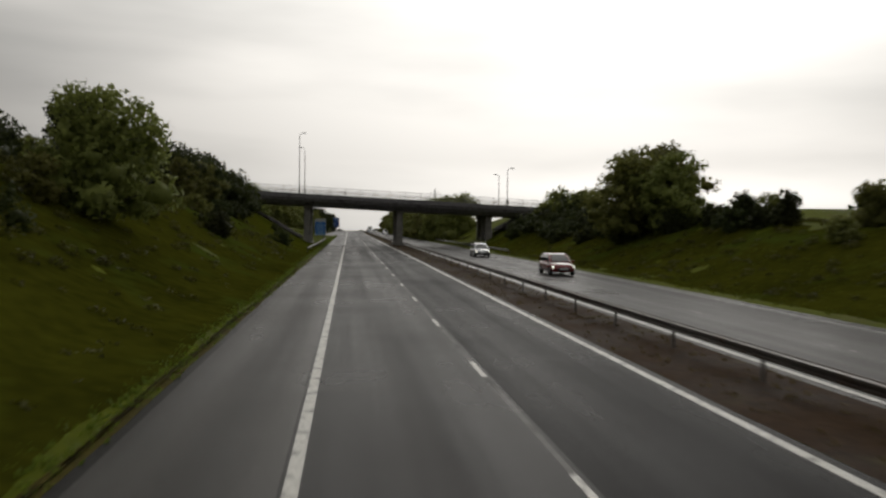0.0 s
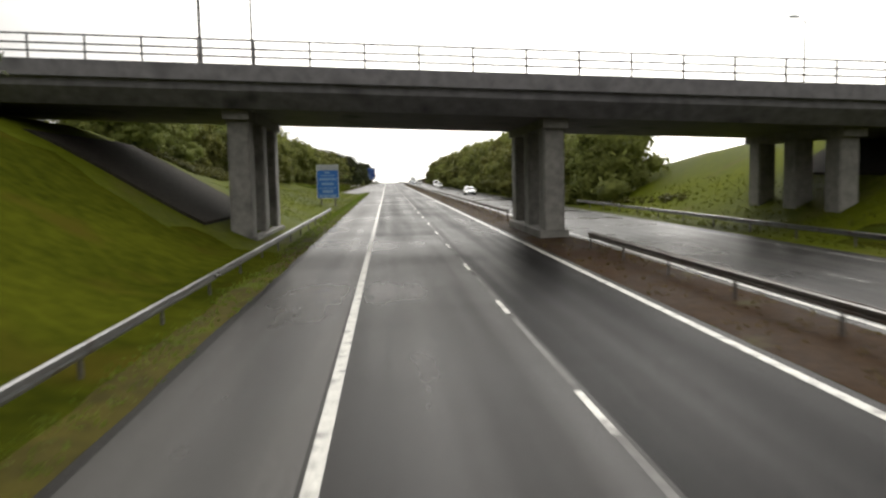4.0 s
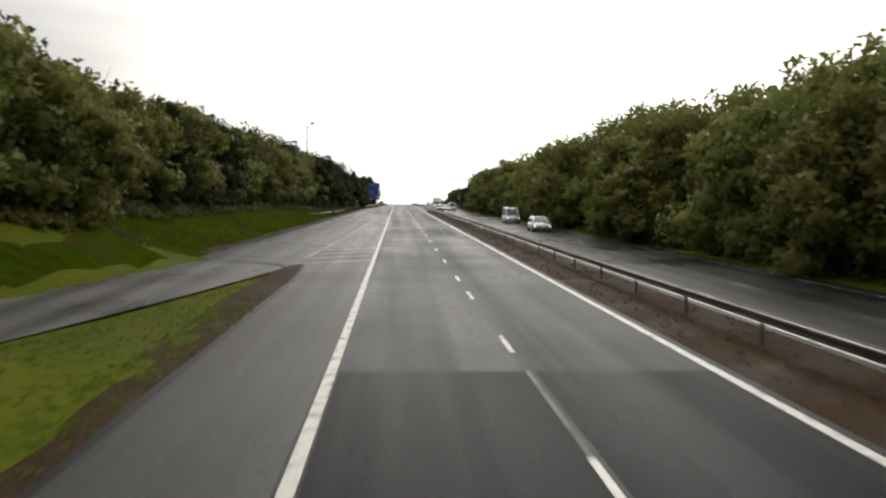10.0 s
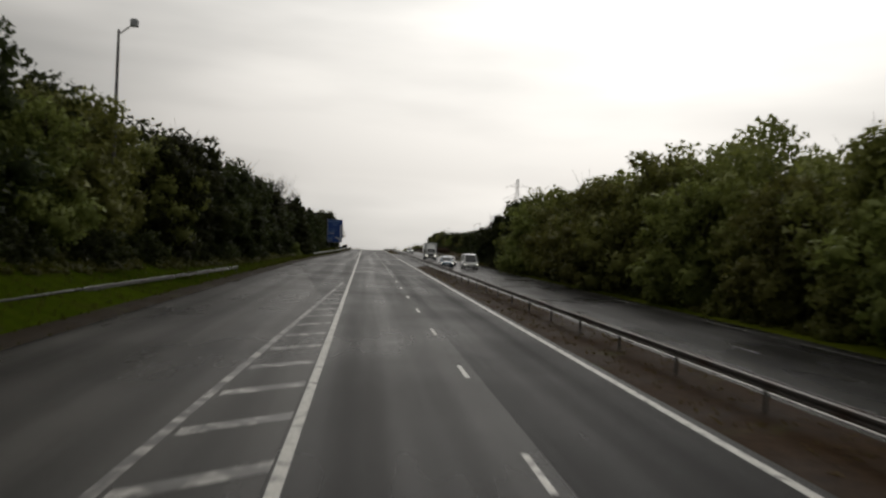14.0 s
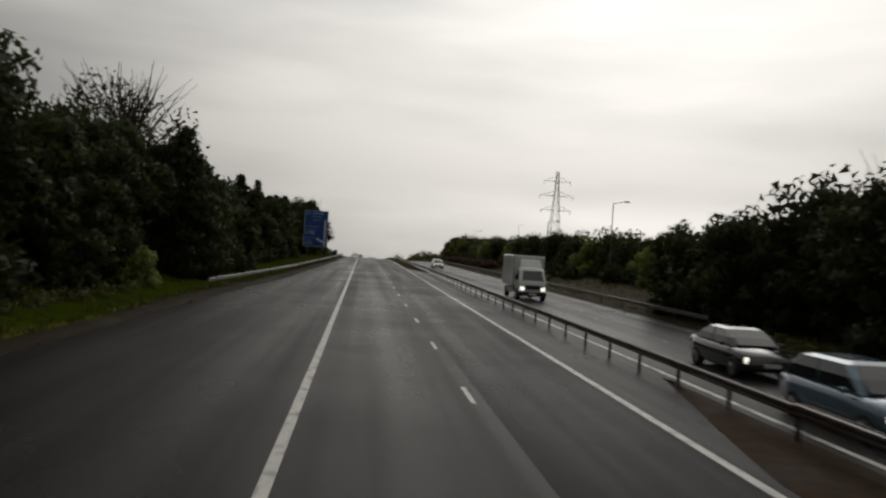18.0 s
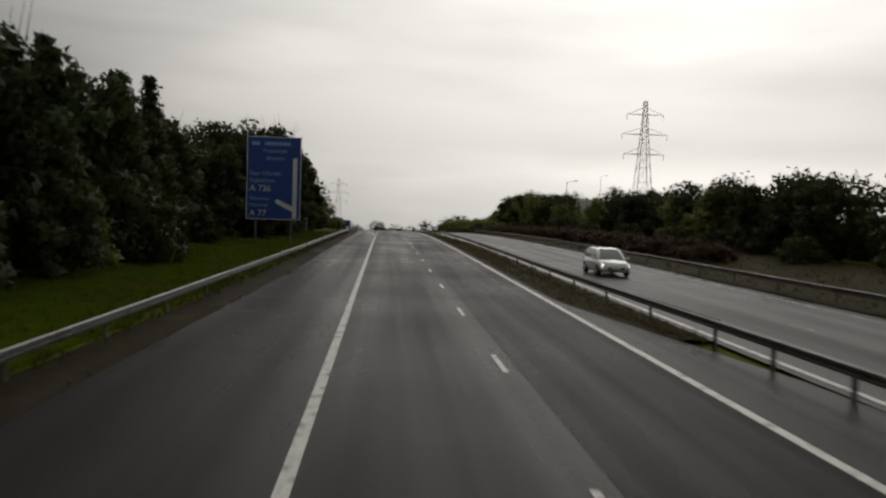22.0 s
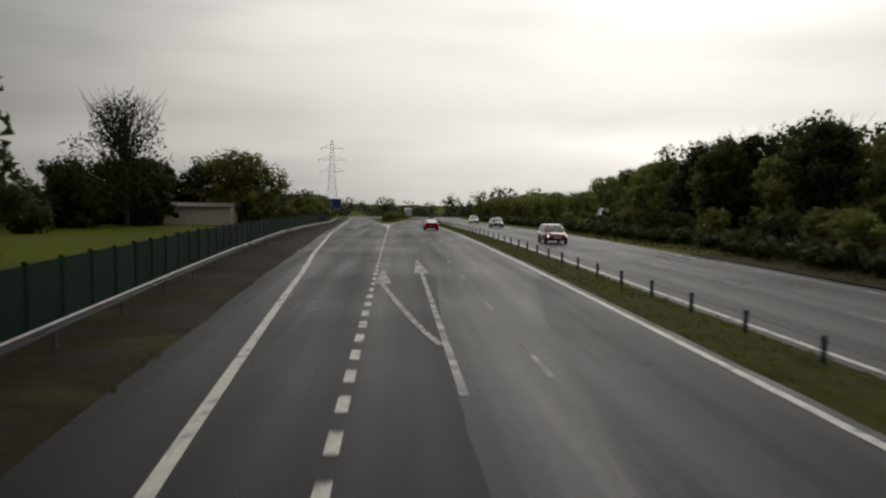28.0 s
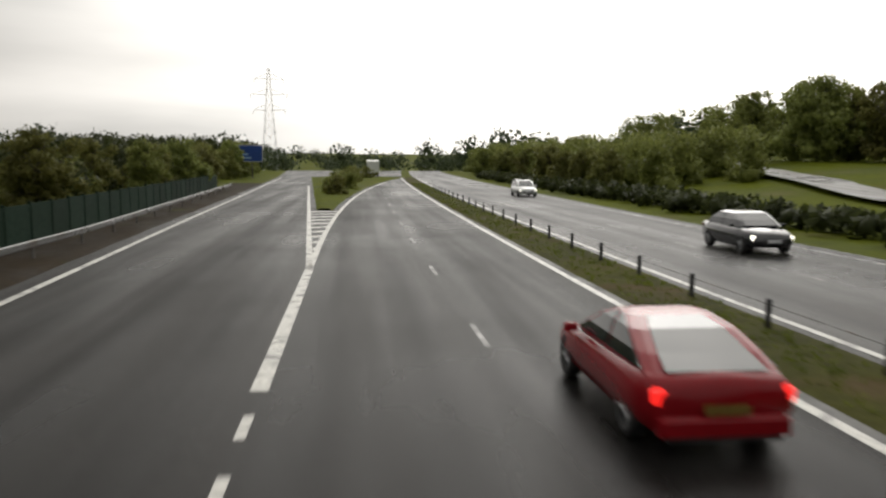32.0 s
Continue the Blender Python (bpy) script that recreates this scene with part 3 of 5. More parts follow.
road_strip("merge_line", ROAD, *line_pair(lambda s: lerp(MERGE, s), 0.10), 287, 398, M_PAINT_OLD, step=4)
for k in range(34):
    s = 285.8 + 3.3 * k
    l = lerp(MERGE, s)
    if l < -0.5:
        z = road_z(s) + 0.007
        sh = Shape().add([(l + 0.15, s - 0.3 - 0.7 * abs(l), z), (-0.15, s - 0.3, z), (-0.15, s + 0.3, z), (l + 0.15, s + 0.3 - 0.7 * abs(l), z)], [(0, 1, 2, 3)])
        part("chevron_bar", sh, M_PAINT_OLD, ROAD)
# forked lane arrow
def on_road(x, s):
    return (x, s, road_z(s) + 0.008)


def arrow_piece(name, pts):
    return part(name, Shape().add([on_road(x, s) for x, s in pts], [tuple(range(len(pts)))]), M_PAINT_OLD, ROAD)


part("arrow_stem", strip(lambda s: 1.86 + 0.002 * (s - 670), lambda s: 2.02 + 0.002 * (s - 670), 0.008, 670, 692, 2.0), M_PAINT_OLD, ROAD)
arrow_piece("arrow_head", [(1.66, 692.02), (2.32, 692.02), (1.98, 700.5)])
part("arrow_branch", strip(lambda s: 1.84 - 1.5 * ((s - 674.5) / 13) ** 0.8 - 0.09, lambda s: 1.84 - 1.5 * ((s - 674.5) / 13) ** 0.8 + 0.09, 0.011, 674.6, 687.5, 1.6), M_PAINT_OLD, ROAD)
arrow_piece("arrow_head", [(0.02, 687.5), (0.70, 687.5), (0.30, 694)])
# oncoming carriageway lines
road_strip("edge_line", ROAD_OPP, *line_pair(lambda s: x_opp_r(s) - 0.9, 0.09), -120, 900, M_PAINT_OLD)
road_strip("edge_line", ROAD_OPP, *line_pair(lambda s: x_opp_l(s) + 0.35, 0.09), -120, 900, M_PAINT)
dash_c = strip(lambda s: -0.05, lambda s: 0.05, 0.004, 0, 2.0, 2.0).mesh("lane_dash", M_PAINT_OLD)
for k in range(-3, 97):
    s = 9 * k + 3
    dash(dash_c, 0.5 * (x_opp_l(s) + x_opp_r(s)) - 0.2, s, ROAD_OPP)
# tar seam and resurfaced patch
road_strip("tar_seam", ROAD, lambda s: 3.9, lambda s: 3.93, 312.5, 372, M_ROAD2, 0.003)
road_strip("lane_joint", ROAD, lambda s: 3.62 + 0.03 * noise.noise((s * 0.7, 1, 0)), lambda s: 3.72 + 0.06 * noise.noise((s * 0.5, 7, 0)), -120, 259, M_JOINT, 0.002)
road_strip("overtaking_lane", ROAD, lambda s: 3.80, lambda s: 7.17, -120, 259, M_ROAD_DARK, 0.003)
road_strip("nearside_lane", ROAD, lambda s: 0.14, lambda s: 3.62, 143, 259, M_ROAD_DARK, 0.003)
road_strip("overtaking_lane", ROAD, lambda s: 3.95, lambda s: 7.17, 312.5, 640, M_ROAD_DARK, 0.003)
road_strip("road_patch", ROAD, lambda s: 0.14, lambda s: 7.15, 259, 312, M_ROAD, 0.003)

road_strip("hard_shoulder", ROAD, lambda s: x_left(s) + 0.25, lambda s: lerp([(-120, -0.16), (372, -0.16), (440, x_left(440) + 0.3)], s), -120, 438, M_SHOULDER, 0.002, step=3.0)
# sheen of bright sky on the wet lane, painted in stepped paler strips
SHEEN_L = [(645, 2.2), (678, 2.7), (690, 3.2), (709, 4.4), (728, 5.6), (746, 6.9)]
SHEEN_R = [(645, 2.6), (652, 3.1), (666, 3.6), (678, 4.6), (685, 5.7), (692, 7.1), (746, 7.12)]
for k, m in enumerate(M_SHEEN):
    road_strip("worn_lane", ROAD, lambda s: min(lerp(SHEEN_L, s) + 0.42 * k - 0.7 + 0.16 * noise.noise((s * 0.12, 5 + k, 0)) + 0.05 * noise.noise((s * 1.3, 2, k)), 7.0),
               lambda s: min(lerp(SHEEN_R, s) - 0.1 + 0.07 * noise.noise((s * 0.4, 8 + k, 0)) + 0.3 - 0.1 * k, 7.12), 645 + 2 * k, 746 - 3 * k, m, 0.0025 + 0.0008 * k, step=1.0)
road_strip("gritty_edge", ROAD, lambda s: x_right(s) - 0.42 + 0.05 * noise.noise((s * 0.6, 3, 0)), lambda s: x_right(s) + 0.02, 634, 860, M_JOINT, 0.003)

# ---- verges ----


def verge(name, left, right, s0, s1, material, label, high=0.05):
    sh, rows = Shape(), []
    n = int((s1 - s0) / 2)
    for i in range(n + 1):
        s = s0 + (s1 - s0) * i / n
        l, r = left(s), right(s)
        z = road_z(s)
        wob = [0.05 * noise.noise((s * 0.45, k * 3.1, 2)) for k in range(6)]
        rows.append([(l + wob[0] * 1.6, s, z + 0.002), (l + 0.2, s, z + high * 0.8 + wob[1] * 0.5), (l + (r - l) * 0.35, s, z + high + wob[2]), (l + (r - l) * 0.65, s, z + high + wob[3]), (r - 0.2, s, z + high * 0.8 + wob[4] * 0.5), (r + wob[5] * 1.6, s, z + 0.002)])
    sh.loft(rows, closed=False)
    return structure(name, sh, material, label, "verge", True)


verge("median_verge", x_right, x_opp_l, -150, 451, M_SOIL, "brown wet soil verge between the carriageways")
verge("median_verge", x_right, x_opp_l, 541, 634, M_DEADGRASS, "dull brown-green grass verge between the carriageways")
verge("median_verge", x_right, x_opp_l, 632, 900, M_MEDIAN, "low olive grass verge with a pale worn edge")
verge("roadside_verge", lambda s: x_left(s) - lerp([(-150, 0.3), (55, 0.35), (85, 1.05), (150, 1.15), (182, 0.5)], s) - 0.2 * noise.noise((s * 0.12, 0, 0)), lambda s: x_left(s) + 0.06, -150, 182, M_OLIVE, "brown-olive rough grass strip under the barrier", 0.04)
verge("roadside_verge", lambda s: max(slip_c(s) + 2.78, x_left(s) - lerp([(182, 0.5), (250, 0.6), (266, 1.2)], s) - 0.35 * noise.noise((s * 0.12, 0, 0)) - 0.10 * noise.noise((s * 0.4, 0, 3))), lambda s: x_left(s) + 0.06, 182, 283, M_SOIL, "thin brown soil edge along the grass", 0.03)
verge("roadside_verge", lambda s: x_left(s) - lerp([(288, 0.7), (345, 1.2), (400, 1.6), (445, 1.1), (470, 1.4), (500, 1.5), (560, 1.3), (600, 1.6), (640, 2.2), (690, 4.0), (860, 4.2)], s) - 0.3 * noise.noise((s * 0.08, 4, 0)), lambda s: x_left(s) + 0.06, 288, 860, M_DIRT, "dark brown verge under the safety barrier", 0.10)

# grassed island in the fork of the exit
isl = []
for i in range(53):
    s = 800 + 2.0 * i
    l, r = nose_left(s) + 0.5, nose_right(s) - 0.5
    isl.append([(l + (r - l) * k / 6, s, road_z(s) + (0.012 if k in (0, 6) else 0.16 + 0.08 * noise.noise((s * 0.4, k, 1)))) for k in range(7)])
structure("fork_island", Shape().loft(isl, closed=False), M_GRASS, "rough grass island where the exit lane forks", "verge", True)
far = []
for i in range(136):
    s = 436 + 2.0 * i
    far.append([(x_opp_r(s) + d + 0.2 * noise.noise((s * 0.5, d, 0)), s, ground_z(x_opp_r(s) + d, s) + (0.05 if 0 < d < 15 else -0.02)) for d in (0.02, 0.5, 1.5, 3, 5, 8, 11, 13, 15)])
structure("far_verge", Shape().loft(far, closed=False), M_DEADGRASS, "dull brown rough grass beyond the oncoming road", "verge", True)

# rough scrub on the banks before the bridge
def scrub(side, s0, s1, near, far, label, material=M_SCRUB):
    rows = []
    for i in range(int((s1 - s0) / 2) + 1):
        row = []
        last = i in (0, int((s1 - s0) / 2))
        for k in range(11):
            s = s0 + 2.0 * i + (3.5 * noise.noise((k * 0.9, s0, 2)) if last else 0)
            d = near + (far - near) * k / 10 + (0.8 if k else 0.35) * noise.noise((s * 0.18, k * 0.8, side))
            x = x_left(s) - d if side < 0 else x_opp_r(s) + d
            row.append((x, s, ground_z(x, s) + (-0.05 if k in (0, 10) or last else (0.06 if material == M_SCRUB else 0.085) + 0.12 * noise.noise((s * 0.7, k * 1.7, 9)))))
        rows.append(row)
    structure("bank_scrub", Shape().loft(rows, closed=False), material, label, "bank", True)


scrub(-1, -150, 108, 0.2, 26, "olive-brown rough scrub on the nearside cutting slope")
scrub(-1, 100, 134, 0.3, 26, "olive-green grass on the cutting slope by the bridge", M_SLOPE)
scrub(1, -150, 134, 0.2, 26, "olive-brown rough scrub on the far cutting slope")
# the shade-darkened grass colour carried on behind the slip road
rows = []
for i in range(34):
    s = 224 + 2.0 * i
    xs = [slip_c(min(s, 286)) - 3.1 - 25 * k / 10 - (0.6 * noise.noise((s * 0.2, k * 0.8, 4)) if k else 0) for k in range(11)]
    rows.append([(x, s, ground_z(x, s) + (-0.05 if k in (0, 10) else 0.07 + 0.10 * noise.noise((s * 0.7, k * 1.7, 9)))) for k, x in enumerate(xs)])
structure("bank_scrub", Shape().loft(rows, closed=False), M_GRASS_SHADED, "dark grass with shade in its colour rising behind the slip road", "bank", True)
# tree shade painted as a darker grass overlay on the bank
scrub(-1, 287, 640, 0.55, 22, "green grass with tree shade in its colour under the nearside trees", M_GRASS_SHADED)

# ---- safety barriers ----
BEAM = [(-0.02, -0.10), (0.03, -0.095), (0.035, -0.045), (-0.02, -0.03), (-0.02, 0.03), (0.035, 0.045), (0.03, 0.095), (-0.02, 0.115), (-0.05, 0.115), (-0.055, 0.095), (-0.045, -0.095)]


def barrier(label, line, s0, s1, top, pitch, side, posts=0.09, double=False, material=M_STEEL):
    """A steel safety barrier: posts every few metres and one length of beam between each pair."""
    root = thing("safety_barrier", label, "safety barrier", "", Matrix.Translation((line(s0), s0, road_z(s0))))
    inv = root.matrix_basis.inverted()
    n = int((s1 - s0) / pitch)
    for i in range(n + 1):
        s = s0 + pitch * i
        x, z = line(s), road_z(s)
        sh = Shape()
        sh.box(x - 0.03, x + 0.03, s - posts / 2, s + posts / 2, z - 0.1, z + top - 0.08).box(x - 0.05, x + 0.05, s - posts / 2 - 0.01, s + posts / 2 + 0.01, z + top - 0.22, z + top - 0.1)
        part("post", sh, M_STEEL_DARK, root).matrix_basis = inv
        if i < n:
            sb = s + pitch
            for o in ((-1, 1) if double else (side,)):
                rows = []
                for q in (s, sb + 0.04):
                    c = line(q) + o * 0.10
                    rows.append([(c + o * u, q, road_z(q) + top - 0.10 + v) for u, v in (BEAM if o > 0 else BEAM[::-1])])
                part("beam", Shape().loft(rows, True), material, root).matrix_basis = inv
    return root


def med(s):
    return lerp([(-300, 9.5), (130, 9.45), (400, 9.3), (445, 9.6), (535, 9.6), (560, 9.2), (620, 9.15)], s)


barrier("galvanised steel median barrier with rusted beams on brown soil", med, -60, 132, 0.75, 4.8, -1, double=True, material=M_RUSTY)
barrier("galvanised steel median barrier beyond the bridge on brown soil", med, 156, 444, 0.75, 4.8, -1, double=True, material=M_RUSTY)
barrier("low dark steel barrier on posts standing on the asphalt", med, 444, 540, 0.72, 3.0, -1, posts=0.11, material=M_RUSTY)
barrier("dull steel median barrier over brown-green grass", med, 540, 638, 0.72, 4.8, -1, double=True, material=M_RUSTY)
LB1 = [(90, -4.15), (170, -4.15)]
LB2 = [(470, -8.1), (482, -7.4), (498, -6.5), (514, -5.9), (532, -5.4), (560, -4.8), (580, -4.4), (605, -4.1), (635, -4.0), (652, -5.0), (675, -6.1), (696, -7.2), (724, -8.3), (780, -8.8), (840, -12.0)]
barrier("pale steel safety barrier beside the bridge pier", lambda s: lerp(LB1, s), 97.0, 170, 0.68, 4.8, 1)
barrier("short pale steel safety barrier standing in the grass", lambda s: lerp([(352, -11.8), (375, -11.0), (405, -9.4)], s), 352, 405, 0.66, 4.8, 1)
barrier("pale steel safety barrier curving in along the verge", lambda s: lerp(LB2, s), 476.8, 597, 0.68, 4.8, 1)
barrier("wet steel safety barrier in front of the green fence", lambda s: lerp(LB2, s), 596.8, 838, 0.68, 4.8, 1)
barrier("pale steel barrier on the far verge", lambda s: x_opp_r(s) + 1.0, 96, 180, 0.68, 4.8, -1)
barrier("steel barrier on the far verge of the oncoming road", lambda s: x_opp_r(s) + 0.8, 470, 690, 0.68, 4.8, -1, material=M_RUSTY)

# low marker posts with a wire between them on the green median
root = thing("wire_fence", "short dark posts with thin wire along the green median", "fence", "", Matrix.Translation((9.35, 638, road_z(638))))
inv = root.matrix_basis.inverted()
for i in range(56):
    s = 640 + 3.6 * i
    x, z = 9.3 + bend(s), road_z(s)
    part("post", Shape().bevel_box(x - 0.05, x + 0.05, s - 0.05, s + 0.05, z - 0.05, z + 0.62, 0.02), M_TRIM, root).matrix_basis = inv
    q = s + 3.6
    if i < 55:
        part("wire", Shape().tube((x, s, z + 0.5), (9.3 + bend(q), q, road_z(q) + 0.5), 0.012, n=5), M_STEEL, root).matrix_basis = inv

# ---- overbridge ----


def deck_fall(x):
    return -0.043 * (x - 6.0)


def build_bridge():
    s0, s1, soffit, top = 136.0, 151.5, 6.1, 8.0
    br = thing("overbridge", "weathered grey concrete road bridge across both carriageways", "bridge", "", Matrix.Translation((9.2, 143.7, 0)))
    inv = br.matrix_basis.inverted()

    def bp(name, sh, mat, parent=br, label=""):
        # the deck falls towards the far side
        sh.v = [(x, y, z + (deck_fall(x) if z > 3.0 else 0.0)) for x, y, z in sh.v]
        ob = part(name, sh, mat, parent, label)
        ob.matrix_basis = inv if parent is br else Matrix()
        return ob
    x0, x1 = -26.0, 46.0
    prof = [(s0 + 0.35, soffit + 0.75), (s0 + 1.2, soffit), (s1 - 1.2, soffit), (s1 - 0.35, soffit + 0.75), (s1 - 0.35, top - 0.25), (s0 + 0.35, top - 0.25)]
    bp("deck", Shape().loft([[(x, y, z) for y, z in prof] for x in (x0, x1)], True), M_DECK)
    for y in (s0, s1 - 0.4):
        bp("edge_beam", Shape().box(x0, x1, y, y + 0.4, top - 0.75, top), M_DECK, br, "concrete edge beam with dark streaks")
    for xc in (-6.3, 9.25, 24.6):
        bp("pier_base", Shape().bevel_box(xc - 0.75, xc + 0.75, s0 + 2.5, s1 - 2.5, -0.1, 0.45, 0.06), M_CONCRETE)
        for y in (s0 + 3.2, 143.75, s1 - 3.2):
            bp("column", Shape().bevel_box(xc - 0.52, xc + 0.52, y - 0.75, y + 0.75, 0.4, soffit, 0.08), M_CONCRETE)
        bp("crosshead", Shape().box(xc - 0.62, xc + 0.62, s0 + 2.0, s1 - 2.0, soffit - 0.45, soffit + 0.02), M_CONCRETE)
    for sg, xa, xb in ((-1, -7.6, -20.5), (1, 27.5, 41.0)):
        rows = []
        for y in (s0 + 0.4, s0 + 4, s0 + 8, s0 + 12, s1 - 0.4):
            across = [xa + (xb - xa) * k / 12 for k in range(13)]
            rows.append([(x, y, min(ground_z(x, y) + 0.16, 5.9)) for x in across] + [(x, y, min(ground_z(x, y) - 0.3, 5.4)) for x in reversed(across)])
        part("slope_paving", Shape().loft(rows, True), M_PAVING_SHADED, br, "dark paved slope, the deck's shade put into its colour").matrix_basis = inv
        bp("abutment", Shape().box(min(xb, xb + sg * 6), max(xb, xb + sg * 6), s0 + 0.3, s1 - 0.3, 5.2, soffit + 0.1), M_CONCRETE)
    for y in (s0 + 0.2, s1 - 0.2):
        for i in range(29):
            x = x0 + 1 + i * 2.5
            bp("parapet_post", Shape().box(x - 0.04, x + 0.04, y - 0.05, y + 0.05, top, top + 1.15), M_STEEL)
        for zz in (0.35, 0.7, 1.1):
            bp("parapet_rail", Shape().box(x0, x1, y - 0.03, y + 0.03, top + zz - 0.04, top + zz + 0.04), M_STEEL)
    return br


build_bridge()


def lamp_column(x, s, z, high, arm, label, group="lamp columns on the bridge"):
    root = thing("street_lamp", label, "street lamp", group, Matrix.Translation((x, s, z)))
    part("column", Shape().tube((0, 0, -0.3), (0, 0, 1.4), 0.11, 0.11).tube((0, 0, 1.4), (0, 0, high), 0.075, 0.05), M_STEEL, root)
    part("arm", Shape().tube((0, 0, high - 0.05), (arm, 0, high + 0.25), 0.04, 0.035), M_STEEL, root)
    part("lantern", Shape().bevel_box(arm - 0.1 if arm > 0 else arm - 0.6, arm + 0.6 if arm > 0 else arm + 0.1, -0.14, 0.14, high + 0.18, high + 0.34, 0.05), M_GREY_BOARD, root)
    return root


for x, s, h in ((-7.5, 136.6, 9.9), (-7.4, 150.9, 8.9), (27.4, 136.6, 6.3), (28.6, 150.9, 6.2)):
    lamp_column(x, s, 7.75 + deck_fall(x), h, 0.5 if s < 140 else -0.5, "slim grey steel lamp column standing on the bridge")
for x, s, h in ((29.1, 519.6, 9.8), (30.8, 559.8, 8.8), (32.6, 660, 9.0), (61.5, 745.5, 14.5)):
    lamp_column(x, s, ground_z(x, s), h - ground_z(x, s), 1.3, "slim grey lamp column behind the bushes", "lamp columns beside the road")

# ---- signs ----


def text_mesh(body, size, material):
    cu = bpy.data.curves.new("lettering", "FONT")
    cu.body, cu.size, cu.extrude = body, size, 0.004
    ob = bpy.data.objects.new("lettering", cu)
    scene.collection.objects.link(ob)
    me = bpy.data.meshes.new_from_object(ob.evaluated_get(bpy.context.evaluated_depsgraph_get()))
    bpy.data.objects.remove(ob)
    me.materials.clear()
    me.materials.append(material)
    return me


def sign_frame(name, label, x, s, z0, wide, high, material, posts, turn=0.0):
    gz = ground_z(x, s)
    root = thing(name, label, "road sign", "", pose(x, s, gz, 0, 0, turn))
    b = z0 - gz
    part("sign_board", Shape().bevel_box(-wide / 2, wide / 2, -0.03, 0.03, b, b + high, 0.02), material, root)
    e = 0.06
    part("sign_border", Shape().box(-wide / 2, wide / 2, -0.042, -0.034, b, b + e).box(-wide / 2, wide / 2, -0.042, -0.034, b + high - e, b + high).box(-wide / 2, -wide / 2 + e, -0.042, -0.034, b + e, b + high - e).box(wide / 2 - e, wide / 2, -0.042, -0.034, b + e, b + high - e), M_WHITE, root)
    for px in posts:
        part("sign_post", Shape().tube((px, 0.12, -0.4), (px, 0.12, b + high - 0.2), 0.09), M_STEEL_DARK, root)
    return root, b


def bar(root, x0, x1, z0, z1, material, y=-0.037):
    return part("lettering_bar", Shape().box(x0, x1, y - 0.004, y, z0, z1), material, root)


def write(root, body, x, z, size, material):
    ob = part("lettering", text_mesh(body, size, material), None, root)
    ob.matrix_basis = pose(x, -0.036, z, 90)
    return ob


sg, b = sign_frame("information_sign", "bright blue roadside information board with pale lettering bars and grey top", -5.95, 192.5, 1.0, 2.5, 3.85, M_BLUE2, (-0.8, 0.8))
part("top_panel", Shape().box(-1.19, 1.19, -0.045, -0.036, b + 3.2, b + 3.82), M_GREY_BOARD, sg, "grey panel along the top of the board")
for x0, x1, z0, z1 in ((-0.35, 0.35, 2.85, 3.05), (-0.75, 0.8, 2.55, 2.66), (-0.95, 0.95, 2.05, 2.32), (-0.7, 0.7, 1.5, 1.78), (-1.0, 1.05, 1.12, 1.22), (-0.6, 0.65, 0.62, 0.95), (-1.0, 1.05, 0.15, 0.42)):
    x = x0
    while x < x1 - 0.1:
        w = random.uniform(0.16, 0.3)
        bar(sg, x, min(x1, x + w), b + z0, b + z1, M_PALE_BLUE)
        x += w + 0.05
sg, b = sign_frame("direction_sign", "large deep blue motorway direction sign with white route arrow", -8.5, 591, 2.1, 4.6, 7.1, M_BLUE, (-1.5, 1.5))
part("route_arrow", Shape().box(1.62, 1.98, -0.045, -0.037, b + 0.15, b + 5.3).add([(1.62, -0.041, b + 0.7), (1.62, -0.041, b + 1.15), (0.35, -0.041, b + 1.75), (0.12, -0.041, b + 1.62), (0.22, -0.041, b + 1.4)], [(4, 3, 2, 1, 0)]), M_WHITE, sg, "white stem with a branch to the nearside")
for x0, x1, z in ((-1.9, -1.1, 6.35), (-0.8, 1.4, 6.35)):
    x = x0
    while x < x1 - 0.1:
        w = random.uniform(0.2, 0.34)
        bar(sg, x, min(x1, x + w), b + z, b + z + 0.3, M_PALE_BLUE)
        x += w + 0.06
write(sg, "A 726", -2.05, b + 2.42, 0.75, M_WHITE)
write(sg, "Prestwick", -0.95, b + 5.72, 0.52, M_PALE_BLUE)
write(sg, "Airport", -0.7, b + 5.1, 0.52, M_PALE_BLUE)
write(sg, "East Kilbride", -2.05, b + 3.78, 0.52, M_PALE_BLUE)
write(sg, "Eaglesham", -2.05, b + 3.18, 0.52, M_PALE_BLUE)
write(sg, "Newton", -2.05, b + 1.62, 0.52, M_PALE_BLUE)
write(sg, "Mearns", -2.05, b + 1.06, 0.52, M_PALE_BLUE)
write(sg, "A 77", -2.05, b + 0.28, 0.75, M_WHITE)
sg, b = sign_frame("exit_sign", "blue exit sign above the fence by the slip lane", -17.0, 890, road_z(890) + 2.9, 5.6, 2.8, M_BLUE, (-1.0, 1.0))
bar(sg, -1.2, 0.4, b + 1.1, b + 1.4, M_PALE_BLUE)
bar(sg, -1.2, 0.9, b + 0.5, b + 0.8, M_PALE_BLUE)
# ---- trees, bushes and grass ----
RNG = np.random.default_rng(7)
_bm = bmesh.new()
bmesh.ops.create_icosphere(_bm, subdivisions=1, radius=1.0)
ICO = np.array([v.co[:] for v in _bm.verts])
ICO_F = np.array([[v.index for v in f.verts] for f in _bm.faces])
_bm.free()


